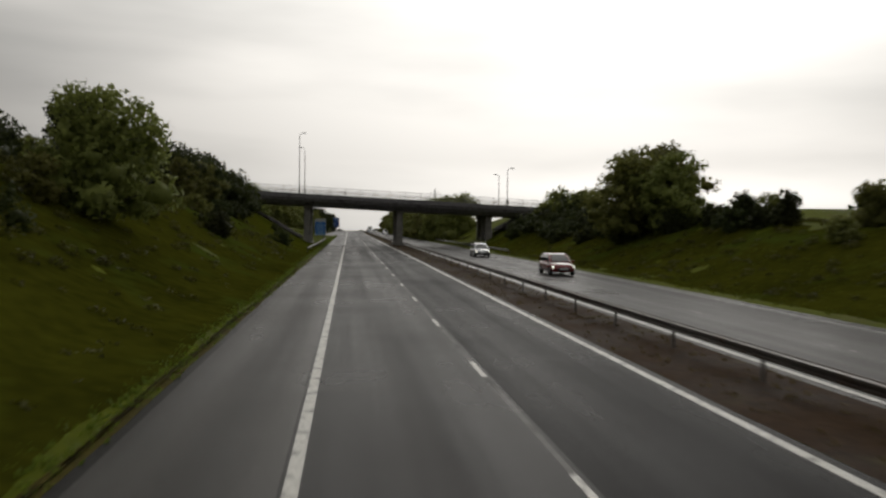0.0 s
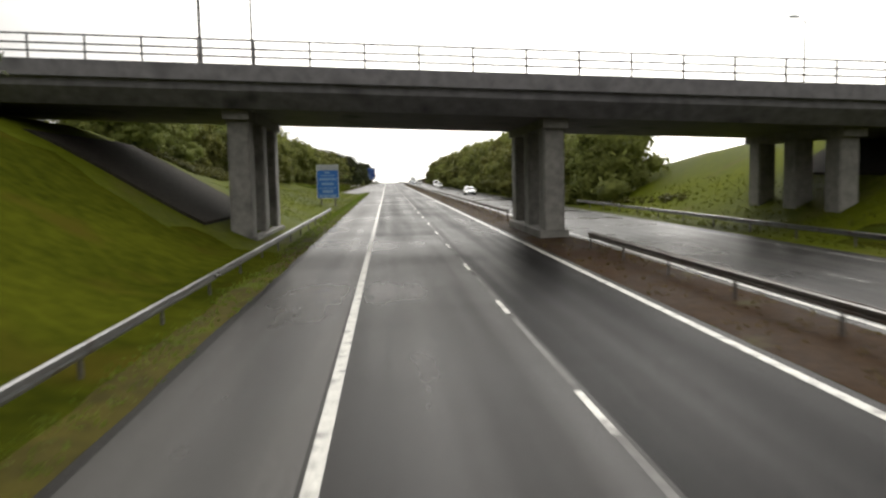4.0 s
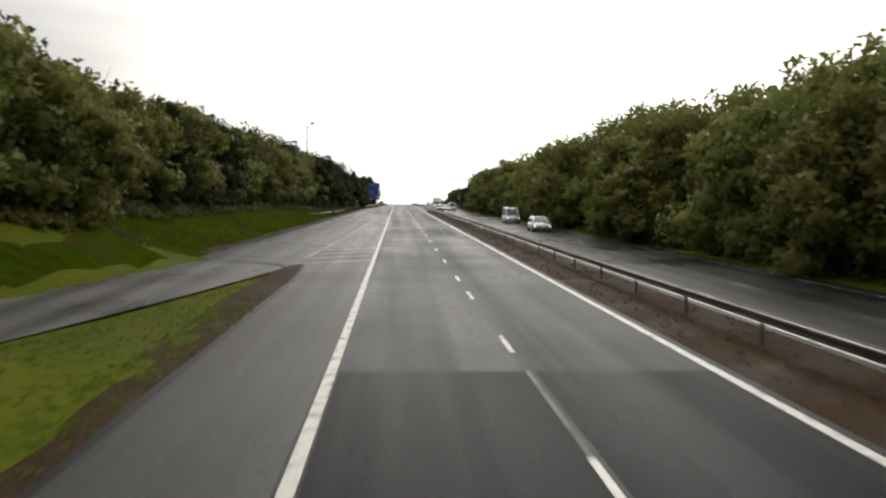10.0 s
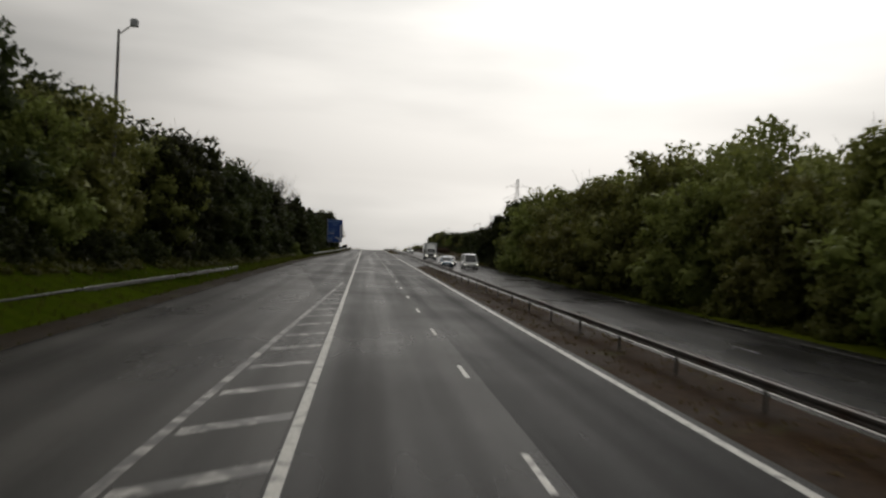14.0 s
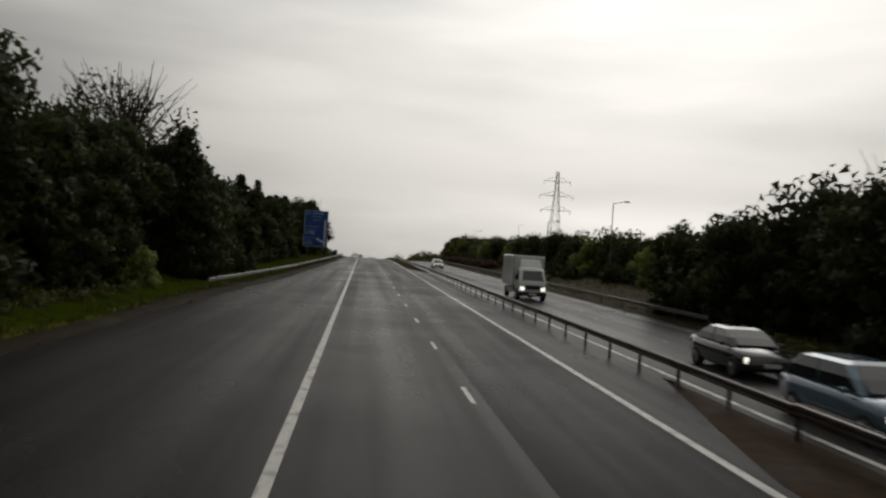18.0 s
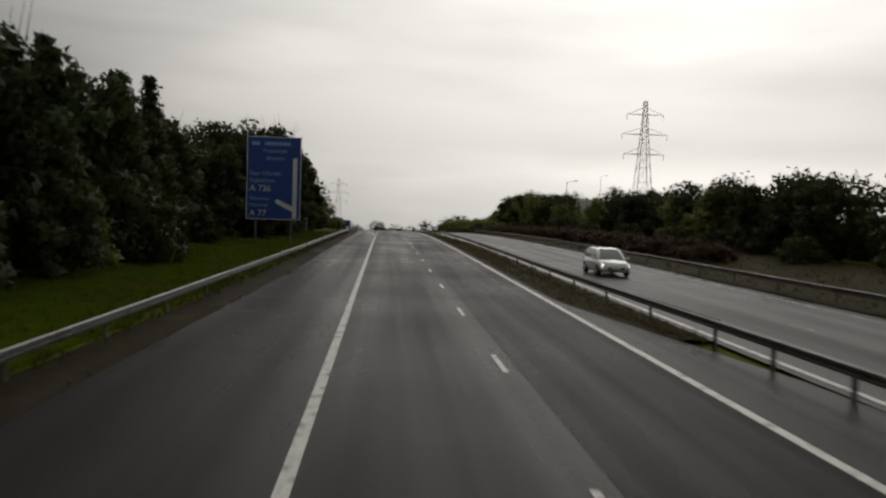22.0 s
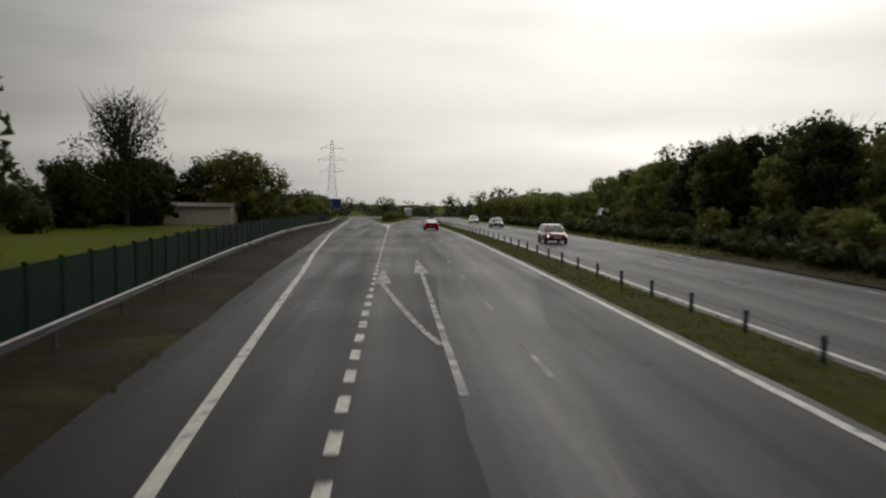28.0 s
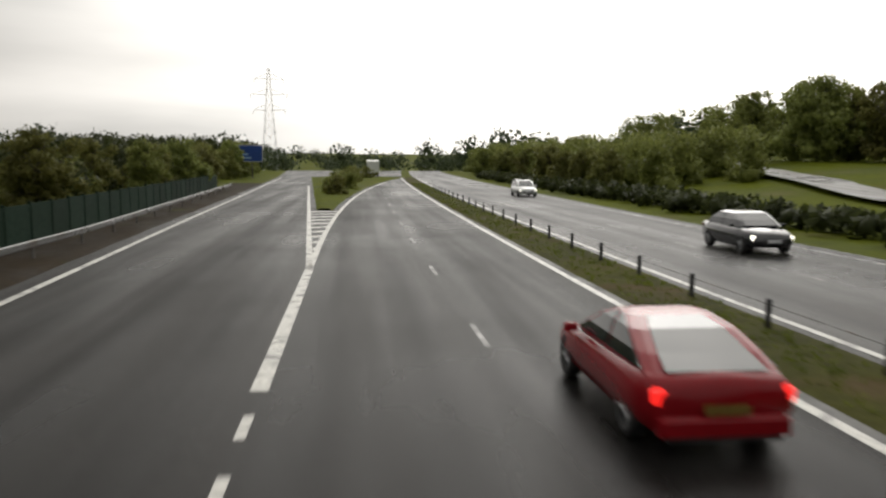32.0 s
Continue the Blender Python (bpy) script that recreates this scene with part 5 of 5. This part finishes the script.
def tufts(name, label, left, right, s0, s1, count, tall, material):
    """Blades of grass in loose tufts."""
    s = RNG.uniform(s0, s1, count)
    f = RNG.random(count)
    vs, fs = [], []
    for i in range(count):
        q = float(s[i])
        a, b = left(q), right(q)
        x = a + (b - a) * float(f[i])
        z = ground_z(x, q) if (x < x_left(q) or x > x_opp_r(q)) else road_z(q) + 0.03
        for _ in range(3):
            an, h = random.uniform(0, 6.28), tall * random.uniform(0.5, 1.3)
            dx, dy = math.cos(an) * 0.045, math.sin(an) * 0.045
            k = len(vs)
            ox, oy = random.uniform(-0.12, 0.12), random.uniform(-0.12, 0.12)
            vs += [(x + ox - dx, q + oy - dy, z - 0.02), (x + ox + dx, q + oy + dy, z - 0.02), (x + ox + random.uniform(-0.1, 0.1), q + oy + random.uniform(-0.1, 0.1), z + h)]
            fs.append((k, k + 1, k + 2))
    me = bpy.data.meshes.new(name)
    me.from_pydata(vs, [], fs)
    me.materials.append(material)
    return tagged(part(name, me, None), label, "grass", "", "stuff")


tufts("grass", "dry brown grass stalks on the median", lambda s: x_right(s) + 0.2, lambda s: x_opp_l(s) - 0.2, -10, 440, 3000, 0.10, M_STRAW)
tufts("grass", "short green grass on the median", lambda s: x_right(s) + 0.15, lambda s: x_opp_l(s) - 0.15, 640, 860, 4000, 0.09, M_BLADE)
tufts("grass", "dry stalks on the dull median grass", lambda s: x_right(s) + 0.2, lambda s: x_opp_l(s) - 0.2, 541, 634, 2600, 0.10, M_STRAW)
tufts("grass", "rough grass on the far bank", lambda s: x_opp_r(s) + 0.5, lambda s: x_opp_r(s) + 9, 20, 170, 3500, 0.16, M_BLADE)
tufts("grass", "rough brown grass beyond the oncoming road", lambda s: x_opp_r(s) + 0.5, lambda s: x_opp_r(s) + 12, 440, 760, 7000, 0.25, M_STRAW)

tufts("grass", "grass tufts creeping over the soil edge", lambda s: x_left(s) - 1.1, lambda s: x_left(s) - 0.02, -6, 281, 5200, 0.09, M_BLADE)
tufts("grass", "short mown grass beside the slip road", lambda s: x_left(s) - 9, lambda s: x_left(s) - 0.8, 158, 281, 9000, 0.06, M_BLADE)
tufts("grass", "rank grass stems under the nearside trees", lambda s: x_left(s) - 9, lambda s: x_left(s) - 0.8, 288, 640, 14000, 0.24, M_UNDER)
tufts("grass", "thin weeds along the foot of the barrier", lambda s: x_left(s) - 1.6, lambda s: x_left(s) + 0.02, 288, 700, 3000, 0.08, M_UNDER)

# ---- pylons and mast ----


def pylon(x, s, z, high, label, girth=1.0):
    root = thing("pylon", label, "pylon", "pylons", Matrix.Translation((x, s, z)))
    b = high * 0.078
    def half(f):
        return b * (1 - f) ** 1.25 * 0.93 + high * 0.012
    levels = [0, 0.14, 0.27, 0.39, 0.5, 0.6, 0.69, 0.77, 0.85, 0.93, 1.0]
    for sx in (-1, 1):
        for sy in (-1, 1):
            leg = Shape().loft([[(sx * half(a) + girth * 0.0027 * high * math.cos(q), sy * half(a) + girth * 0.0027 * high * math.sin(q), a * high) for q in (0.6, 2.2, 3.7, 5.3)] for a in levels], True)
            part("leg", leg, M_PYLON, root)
    for a, c in zip(levels, levels[1:]):
        for sy in (-1, 1):
            for p, q in (((-half(a), sy * half(a), a), (half(c), sy * half(c), c)), ((half(a), sy * half(a), a), (-half(c), sy * half(c), c)), ((sy * half(a), -half(a), a), (sy * half(c), half(c), c)), ((-half(c), sy * half(c), c), (half(c), sy * half(c), c))):
                part("brace", Shape().tube((p[0], p[1], p[2] * high), (q[0], q[1], q[2] * high), girth * 0.0014 * high, n=4), M_PYLON, root)
    for f, w in ((0.60, 0.155), (0.75, 0.175), (0.90, 0.14)):
        for sg in (-1, 1):
            tip = (sg * w * high, 0, f * high)
            arm = Shape()
            for sy in (-1, 1):
                arm.tube((sg * half(f), sy * half(f), f * high), tip, 0.09, 0.05, 4)
            arm.tube((sg * half(f), 0, (f + 0.05) * high), tip, 0.08, 0.05, 4)
            part("crossarm", arm, M_PYLON, root)
            part("insulator", Shape().tube(tip, (tip[0], 0, f * high - high * 0.04), 0.10, 0.07, 6), M_PYLON, root)
    return root


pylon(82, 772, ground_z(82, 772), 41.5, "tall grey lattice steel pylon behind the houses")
# members thinned to imitate how haze makes the far pylon faint
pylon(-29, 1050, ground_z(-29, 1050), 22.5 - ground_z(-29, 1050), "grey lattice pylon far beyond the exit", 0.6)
mast = thing("camera_mast", "tall slim grey camera mast above the trees", "mast", "", Matrix.Translation((-14.7, 389, ground_z(-14.7, 389))))
part("pole", Shape().tube((0, 0, -0.4), (0, 0, 14.1), 0.16, 0.08), M_STEEL_DARK, mast)
part("bracket", Shape().tube((0, 0, 13.8), (0.9, 0, 14.5), 0.05, 0.04), M_STEEL_DARK, mast)
part("camera_head", Shape().bevel_box(0.7, 1.15, -0.2, 0.25, 14.35, 14.8, 0.06), M_GREY_BOARD, mast)
part("service_box", Shape().bevel_box(-0.3, 0.3, -0.3, -0.1, 1.0, 1.9, 0.03), M_GREY_BOARD, mast)

# ---- fence, huts and houses ----
fence = thing("board_fence", "dark green close-boarded fence behind the barrier", "fence", "", Matrix.Translation((-9, 640, road_z(640))))
inv = fence.matrix_basis.inverted()


def x_fence(s):
    return lerp([(640, -5.6), (652, -6.4), (675, -7.6), (696, -8.8), (724, -9.9), (780, -10.6), (850, -14.5)], s)


for i in range(84):
    s = 640 + 2.4 * i
    q = s + 2.4
    x, y = x_fence(s), x_fence(q)
    h = 1.55 + 0.05 * random.random()
    za, zb = road_z(s), road_z(q)
    part("post", Shape().bevel_box(x - 0.06, x + 0.06, s - 0.06, s + 0.06, za - 0.3, za + h + 0.08, 0.02), M_GREEN_FENCE, fence).matrix_basis = inv
    sh = Shape().loft([[(x - 0.03, s + 0.06, za), (x + 0.03, s + 0.06, za), (x + 0.03, s + 0.06, za + h), (x - 0.03, s + 0.06, za + h)], [(y - 0.03, q - 0.06, zb), (y + 0.03, q - 0.06, zb), (y + 0.03, q - 0.06, zb + h), (y - 0.03, q - 0.06, zb + h)]], True)
    part("fence_panel", sh, M_GREEN_FENCE, fence).matrix_basis = inv


def building(name, label, x, s, w, d, h, rise, wall_m, roof_m, windows, turn=0):
    gz = ground_z(x, s) - 0.1
    root = thing(name, label, "building", "", pose(x, s, gz, 0, 0, turn))
    part("wall", Shape().loft([[(-w / 2, -d / 2, 0), (w / 2, -d / 2, 0), (w / 2, d / 2, 0), (-w / 2, d / 2, 0)], [(-w / 2, -d / 2, h), (w / 2, -d / 2, h), (w / 2, d / 2, h), (-w / 2, d / 2, h)]], True), wall_m, root)
    e = 0.35
    sh = Shape().loft([[(px, -d / 2 - e, h - 0.05), (px, 0, h + rise), (px, d / 2 + e, h - 0.05), (px, d / 2 + e, h + 0.1), (px, 0, h + rise + 0.16), (px, -d / 2 - e, h + 0.1)] for px in (-w / 2 - e, w / 2 + e)], True)
    roof = part("roof", sh, roof_m, root)
    for px in (-w / 2, w / 2):
        part("gable", Shape().add([(px, -d / 2, h), (px, d / 2, h), (px, 0, h + rise)], [(0, 1, 2)]), wall_m, root)
    for px, pz, pw, ph in windows:
        win = part("window", Shape().box(px - pw / 2, px + pw / 2, -d / 2 - 0.04, -d / 2 + 0.02, pz, pz + ph), M_WHITE, root, "white window frame")
        part("pane", Shape().box(px - pw / 2 + 0.08, px + pw / 2 - 0.08, -d / 2 - 0.055, -d / 2 - 0.041, pz + 0.08, pz + ph - 0.08), M_CARGLASS, win)
    return root, roof


hut, _ = building("field_hut", "low pale rendered hut in the field", -25.6, 765, 10.8, 4.5, 2.5, 0.35, M_RENDER, M_TILE, [(-1.5, 1.0, 1.0, 0.8)])
win_rows = [(-3.2, 1.0, 1.4, 1.2), (0, 1.0, 1.4, 1.2), (3.2, 1.0, 1.4, 1.2), (-3.2, 3.6, 1.4, 1.1), (3.2, 3.6, 1.4, 1.1)]
for x, s, turn in ((62, 742, 8), (76, 752, 8), (48.6, 694, -20), (72, 668, 5)):
    house, roof = building("house", "brown brick house with wet tiled roof behind trees", x, s, 11, 8.5, 4.6, 2.6, M_BRICK, M_TILE, win_rows, turn)
    part("chimney", Shape().bevel_box(2.6, 3.4, -0.5, 0.5, 6.2, 8.3, 0.05), M_BRICK, roof)
cab = thing("roadside_cabinet", "grey metal roadside cabinet in the grass", "cabinet", "", Matrix.Translation((-10.6, 634, ground_z(-10.6, 634))))
part("body", Shape().bevel_box(-0.95, 0.95, -0.4, 0.4, 0, 1.75, 0.05), M_STEEL_DARK, cab)
part("lid", Shape().bevel_box(-1.05, 1.05, -0.5, 0.5, 1.75, 1.85, 0.03), M_GREY_BOARD, cab, "pale lid")
for k in (-0.47, 0.47):
    part("door", Shape().box(k - 0.42, k + 0.42, -0.425, -0.404, 0.1, 1.6), M_STEEL_DARK, cab)

# ---- vehicles ----


def wheel(root, x, y, r, w):
    t = Shape()
    n = 18
    prof = [(-w / 2, r * 0.62), (-w / 2, r * 0.93), (-w * 0.36, r), (w * 0.36, r), (w / 2, r * 0.93), (w / 2, r * 0.62)]
    t.loft([[(x + u, y + q * math.cos(k * math.tau / n), r + q * math.sin(k * math.tau / n)) for u, q in prof] for k in range(n)] + [[(x + u, y + q, r) for u, q in prof]])
    wh = part("wheel", t, M_RUBBER, root, "", True)
    sg = 1 if x > 0 else -1
    rim = Shape()
    rim.tube((x - sg * w * 0.3, y, r), (x + sg * w * 0.34, y, r), r * 0.62, r * 0.62, 16)
    for k in range(5):
        a = k * math.tau / 5
        rim.tube((x + sg * w * 0.40, y, r), (x + sg * w * 0.36, y + r * 0.56 * math.cos(a), r + r * 0.56 * math.sin(a)), 0.045, 0.03, 5)
    part("rim", rim, M_RIM, wh)


def panel(a, b, c, d, inset, out):
    """A thin pane laid on the quad a b c d, inset from its edges."""
    a, b, c, d = (Vector(p) for p in (a, b, c, d))
    def at(u, v):
        return (a * (1 - u) + b * u) * (1 - v) + (d * (1 - u) + c * u) * v
    nrm = (b - a).cross(d - a).normalized() * out
    u, v = inset
    q = [at(u, v), at(1 - u, v), at(1 - u, 1 - v), at(u, 1 - v)]
    return Shape().loft([[p - nrm * 0.6 for p in q], [p + nrm for p in q]], True)


def vehicle(name, label, category, x, s, heading, colour, body, cabin, wheels, r, lit="head", group=""):
    """body: stations (y, half width, low, high); cabin: levels (z, rear y, front y, half width)."""
    sl = road_grade(s) * (1 if heading > 0 else -1)
    z = road_z(s)
    root = thing(name, label, category, group, Matrix.Translation((x, s, z)) @ Matrix.Rotation(0 if heading > 0 else math.pi, 4, "Z") @ Matrix.Rotation(math.atan(sl), 4, "X"))
    rings = []
    for y, w, lo, hi in body:
        half = [(0.0, lo), (w * 0.80, lo), (w * 0.96, lo + 0.10), (w, lo + (hi - lo) * 0.45), (w * 0.97, hi - 0.10), (w * 0.86, hi - 0.01), (0.0, hi + 0.03)]
        rings.append([(px, y, pz) for px, pz in half] + [(-px, y, pz) for px, pz in reversed(half[1:-1])])
    part("body", Shape().loft(rings, True), colour, root, "", True)
    cr = []
    for cz, y0, y1, w in cabin:
        k = 0.10
        cr.append([(-w + k, y0, cz), (w - k, y0, cz), (w, y0 + k, cz), (w, y1 - k, cz), (w - k, y1, cz), (-w + k, y1, cz), (-w, y1 - k, cz), (-w, y0 + k, cz)])
    part("cabin", Shape().loft(cr, True), colour, root)
    (z0, a0, b0, w0) = cabin[0]
    levels = [(cz + (0.05 if n == 0 else 0.0), y0, y1, w) for n, (cz, y0, y1, w) in enumerate(cabin[:-1])]

    def sheet(pairs, out):
        out = Vector(out).normalized() * 0.016
        return Shape().loft([[Vector(p) + out, Vector(q) + out, Vector(q) - out * 0.5, Vector(p) - out * 0.5] for p, q in pairs], True)
    panes = {"rear_window": sheet([((-w + 0.2, y0, cz), (w - 0.2, y0, cz)) for cz, y0, y1, w in levels], (0, -0.7, 0.7)),
             "windscreen": sheet([((w - 0.16, y1, cz), (-w + 0.16, y1, cz)) for cz, y0, y1, w in levels], (0, 0.7, 0.7))}
    gap = 0.9 if name == "van" else 0.04
    tail = 0.42 if lit == "tail" else 0.55
    sides = {}
    for sg in (-1, 1):
        sides[sg, 0] = sheet([((sg * w, y0 + 0.22, cz), (sg * w, (y0 + y1) / 2 - 0.04, cz)) for cz, y0, y1, w in levels], (sg, 0, 0.25))
        sides[sg, 1] = sheet([((sg * w, (y0 + y1) / 2 + gap, cz), (sg * w, y1 - 0.2, cz)) for cz, y0, y1, w in levels], (sg, 0, 0.25))
    for nm, sh in panes.items():
        part(nm, sh, M_CARGLASS, root)
    for sg in (-1, 1):
        for kk in ((1,) if name == "van" else (0, 1)):
            part("side_window", sides[sg, kk], M_CARGLASS, root)
        wm = body[len(body) // 2][1]
        part("mirror", Shape().bevel_box(min(sg * wm, sg * (wm + 0.2)), max(sg * wm, sg * (wm + 0.16)), b0 - 0.42, b0 - 0.3, z0 + 0.0, z0 + 0.12, 0.03), colour, root)
        yf, wf, lf, hf = body[-2]
        yr, wr, lr, hr = body[1]
        part("headlight", Shape().bevel_box(min(sg * wf * 0.55, sg * wf * 0.96), max(sg * wf * 0.55, sg * wf * 0.96), yf - 0.05, yf + 0.10, hf - 0.24, hf - 0.07, 0.04), G_HEAD if lit == "head" else M_CARGLASS, root, "round-edged lamp in the front corner")
        part("tail_light", Shape().bevel_box(min(sg * wr * tail, sg * wr * 0.98), max(sg * wr * tail, sg * wr * 0.98), yr - 0.09, yr + 0.06, hr - 0.26, hr - 0.08, 0.04), G_TAIL if lit == "tail" else P_MAROON, root, "red rear lamp")
        for wy in wheels:
            wheel(root, sg * (body[len(body) // 2][1] - 0.11), wy, r, 0.21)
    y, w, lo, hi = body[0]
    part("rear_bumper", Shape().bevel_box(-w * 1.04, w * 1.04, y - 0.07, y + 0.14, lo - 0.02, lo + 0.20, 0.05), colour, root)
    part("bumper_lip", Shape().bevel_box(-w * 0.9, w * 0.9, y - 0.04, y + 0.14, lo - 0.09, lo - 0.021, 0.02), M_TRIM, root, "black plastic lip")
    part("number_plate", Shape().box(-0.26, 0.26, y - 0.065, y - 0.052, lo + 0.22, lo + 0.33), M_PLATE, root)
    y, w, lo, hi = body[-1]
    part("grille", Shape().bevel_box(-w * 0.7, w * 0.7, y - 0.08, y + 0.03, lo + 0.05, lo + 0.2, 0.03), M_TRIM, root)
    part("number_plate", Shape().box(-0.26, 0.26, y + 0.032, y + 0.045, lo + 0.1, lo + 0.21), M_WHITE, root)
    return root


CAR = [(-2.12, 0.70, 0.36, 0.80), (-2.02, 0.82, 0.26, 0.94), (-1.5, 0.88, 0.21, 0.97), (-0.5, 0.89, 0.19, 0.93), (0.7, 0.89, 0.19, 0.92), (1.35, 0.87, 0.21, 0.86), (1.9, 0.80, 0.24, 0.74), (2.1, 0.66, 0.32, 0.60)]
CAR_TOP = [(0.90, -1.72, 1.15, 0.80), (1.14, -1.45, 0.80, 0.74), (1.36, -1.02, 0.36, 0.63), (1.43, -0.72, 0.12, 0.50)]
COUPE = [(-2.15, 0.74, 0.27, 0.76), (-2.05, 0.84, 0.20, 0.86), (-1.6, 0.90, 0.20, 0.90), (-1.1, 0.90, 0.18, 0.88), (-0.3, 0.88, 0.17, 0.86), (0.7, 0.88, 0.17, 0.85), (1.3, 0.89, 0.19, 0.80), (1.9, 0.82, 0.22, 0.70), (2.15, 0.66, 0.30, 0.56)]
COUPE_TOP = [(0.84, -1.90, 1.05, 0.80), (1.02, -1.52, 0.70, 0.75), (1.20, -1.02, 0.32, 0.67), (1.29, -0.62, 0.05, 0.56), (1.32, -0.40, -0.10, 0.44)]
HATCH_TOP = [(0.90, -1.98, 1.10, 0.80), (1.18, -1.86, 0.75, 0.75), (1.42, -1.55, 0.36, 0.66), (1.49, -1.2, 0.1, 0.52)]
VAN = [(-2.2, 0.82, 0.34, 0.98), (-2.1, 0.88, 0.26, 1.02), (-1.0, 0.90, 0.22, 1.02), (0.5, 0.90, 0.22, 1.01), (1.35, 0.89, 0.22, 0.98), (2.0, 0.84, 0.25, 0.86), (2.2, 0.72, 0.32, 0.70)]
VAN_TOP = [(0.98, -2.16, 1.55, 0.86), (1.55, -2.14, 1.05, 0.83), (1.92, -2.08, 0.76, 0.78), (2.02, -1.9, 0.5, 0.64)]


def car(kind, colour, text, x, s, heading=-1, lit="head"):
    if kind == "van":
        return vehicle("van", text, "van", x, s, heading, colour, VAN, VAN_TOP, (-1.35, 1.4), 0.315, lit)
    if kind == "coupe":
        return vehicle("car", text, "car", x, s, heading, colour, COUPE, COUPE_TOP, (-1.33, 1.36), 0.32, lit)
    return vehicle("car", text, "car", x, s, heading, colour, CAR, HATCH_TOP if kind == "hatch" else CAR_TOP, (-1.33, 1.32), 0.315, lit)


car("coupe", P_RED, "wet dark red coupe with lit rear lamps in the outer lane", 5.38, 758.1, 1, "tail")
car("hatch", P_MAROON, "maroon hatchback on the oncoming road", 15.4, 57)
car("hatch", P_SILVER, "silver hatchback on the oncoming road near the bridge", 15.4, 91)
car("saloon", P_SILVER, "silver saloon car passing the dense trees", 14.6, 234)
car("hatch", P_WHITE, "white hatchback on the wet oncoming road", 15.2, 323.5)
car("van", P_WHITE, "white panel van with lit headlamps beside the median barrier", 16.0, 349)
car("van", P_WHITE, "white panel van in the slow oncoming lane", 14.4, 440)
car("hatch", P_BLUE, "grey-blue hatchback close to the low barrier", 11.9, 445.5)
car("saloon", P_BLACK, "dark grey saloon following in spray", 13.2, 454)
car("hatch", P_WHITE, "white hatchback with headlamps on", 13.6, 565)
car("hatch", P_MAROON, "maroon hatchback oncoming beside the green median", 13.4, 721)
car("saloon", P_BLACK, "dark saloon oncoming past the green bank", 15.9, 776.5)
car("hatch", P_WHITE, "white hatchback far down the oncoming road", 16.5 + bend(822), 822)


def lorry(x, s, heading, text):
    root = thing("lorry", text, "lorry", "", Matrix.Translation((x, s, road_z(s))) @ Matrix.Rotation(0 if heading > 0 else math.pi, 4, "Z"))
    box = part("cargo_box", Shape().bevel_box(-1.14, 1.14, -3.2, 1.35, 0.95, 3.2, 0.06), P_WHITE, root, "pale box body")
    for sg in (-1, 1):
        part("corner_rail", Shape().bevel_box(min(sg * 1.10, sg * 1.165), max(sg * 1.10, sg * 1.165), 1.28, 1.375, 0.93, 3.22, 0.02), M_GREY_BOARD, box)
        part("side_skirt", Shape().bevel_box(min(sg * 1.02, sg * 1.08), max(sg * 1.02, sg * 1.08), -1.3, 1.2, 0.45, 0.85, 0.02), M_GREY_BOARD, root)
    rings = []
    for z, w, front in ((0.42, 0.96, 3.06), (0.62, 1.0, 3.12), (1.18, 1.0, 3.10), (1.42, 0.99, 3.0), (1.75, 0.96, 2.82), (2.15, 0.92, 2.58), (2.34, 0.86, 2.36), (2.40, 0.74, 2.16)):
        k = 0.16
        rings.append([(-w, 1.5, z), (w, 1.5, z), (w, front - k * 1.4, z), (w - k * 0.4, front - k * 0.5, z), (w - k * 1.6, front, z), (-w + k * 1.6, front, z), (-w + k * 0.4, front - k * 0.5, z), (-w, front - k * 1.4, z)])
    cab = part("cab", Shape().loft(rings, True), P_WHITE, root)
    part("windscreen", panel((0.80, 3.005, 1.42), (-0.80, 3.005, 1.42), (-0.70, 2.585, 2.15), (0.70, 2.585, 2.15), (0.02, 0.04), 0.022), M_CARGLASS, cab)
    part("grille", Shape().bevel_box(-0.52, 0.52, 3.08, 3.15, 0.82, 1.10, 0.03), M_TRIM, cab)
    part("bumper", Shape().bevel_box(-1.0, 1.0, 3.02, 3.22, 0.34, 0.64, 0.05), M_TRIM, root)
    part("number_plate", Shape().box(-0.26, 0.26, 3.222, 3.232, 0.44, 0.55), M_WHITE, root)
    part("wind_deflector", Shape().loft([[(-0.8, 1.5, 2.42), (0.8, 1.5, 2.42), (0.8, 2.1, 2.42), (-0.8, 2.1, 2.42)], [(-0.7, 1.5, 2.95), (0.7, 1.5, 2.95), (0.7, 1.62, 2.95), (-0.7, 1.62, 2.95)]], True), P_WHITE, cab)
    for sg in (-1, 1):
        part("side_window", panel((sg * 0.985, 1.75, 1.42), (sg * 0.985, 2.75, 1.42), (sg * 0.922, 2.42, 2.12), (sg * 0.922, 1.75, 2.12), (0.05, 0.04), 0.02), M_CARGLASS, cab)
        part("mirror", Shape().bevel_box(min(sg * 1.06, sg * 1.26), max(sg * 1.06, sg * 1.26), 2.78, 2.88, 1.5, 1.86, 0.03).tube((sg * 0.97, 2.76, 1.5), (sg * 1.1, 2.82, 1.6), 0.02, 0.02, 6), M_TRIM, cab)
        part("headlight", Shape().bevel_box(min(sg * 0.56, sg * 0.90), max(sg * 0.56, sg * 0.90), 3.03, 3.135, 0.74, 0.98, 0.05), G_HEAD, cab)
        for wy in (-2.0, 2.3):
            wheel(root, sg * 0.92, wy, 0.42, 0.26)
    part("chassis", Shape().box(-0.6, 0.6, -3.1, 3.0, 0.5, 0.92), M_TRIM, root)


lorry(13.2, 489, -1, "pale box lorry with headlamps on the oncoming road")
lorry(1.9 + bend(905), 905, 1, "pale box lorry driving away over the crest")
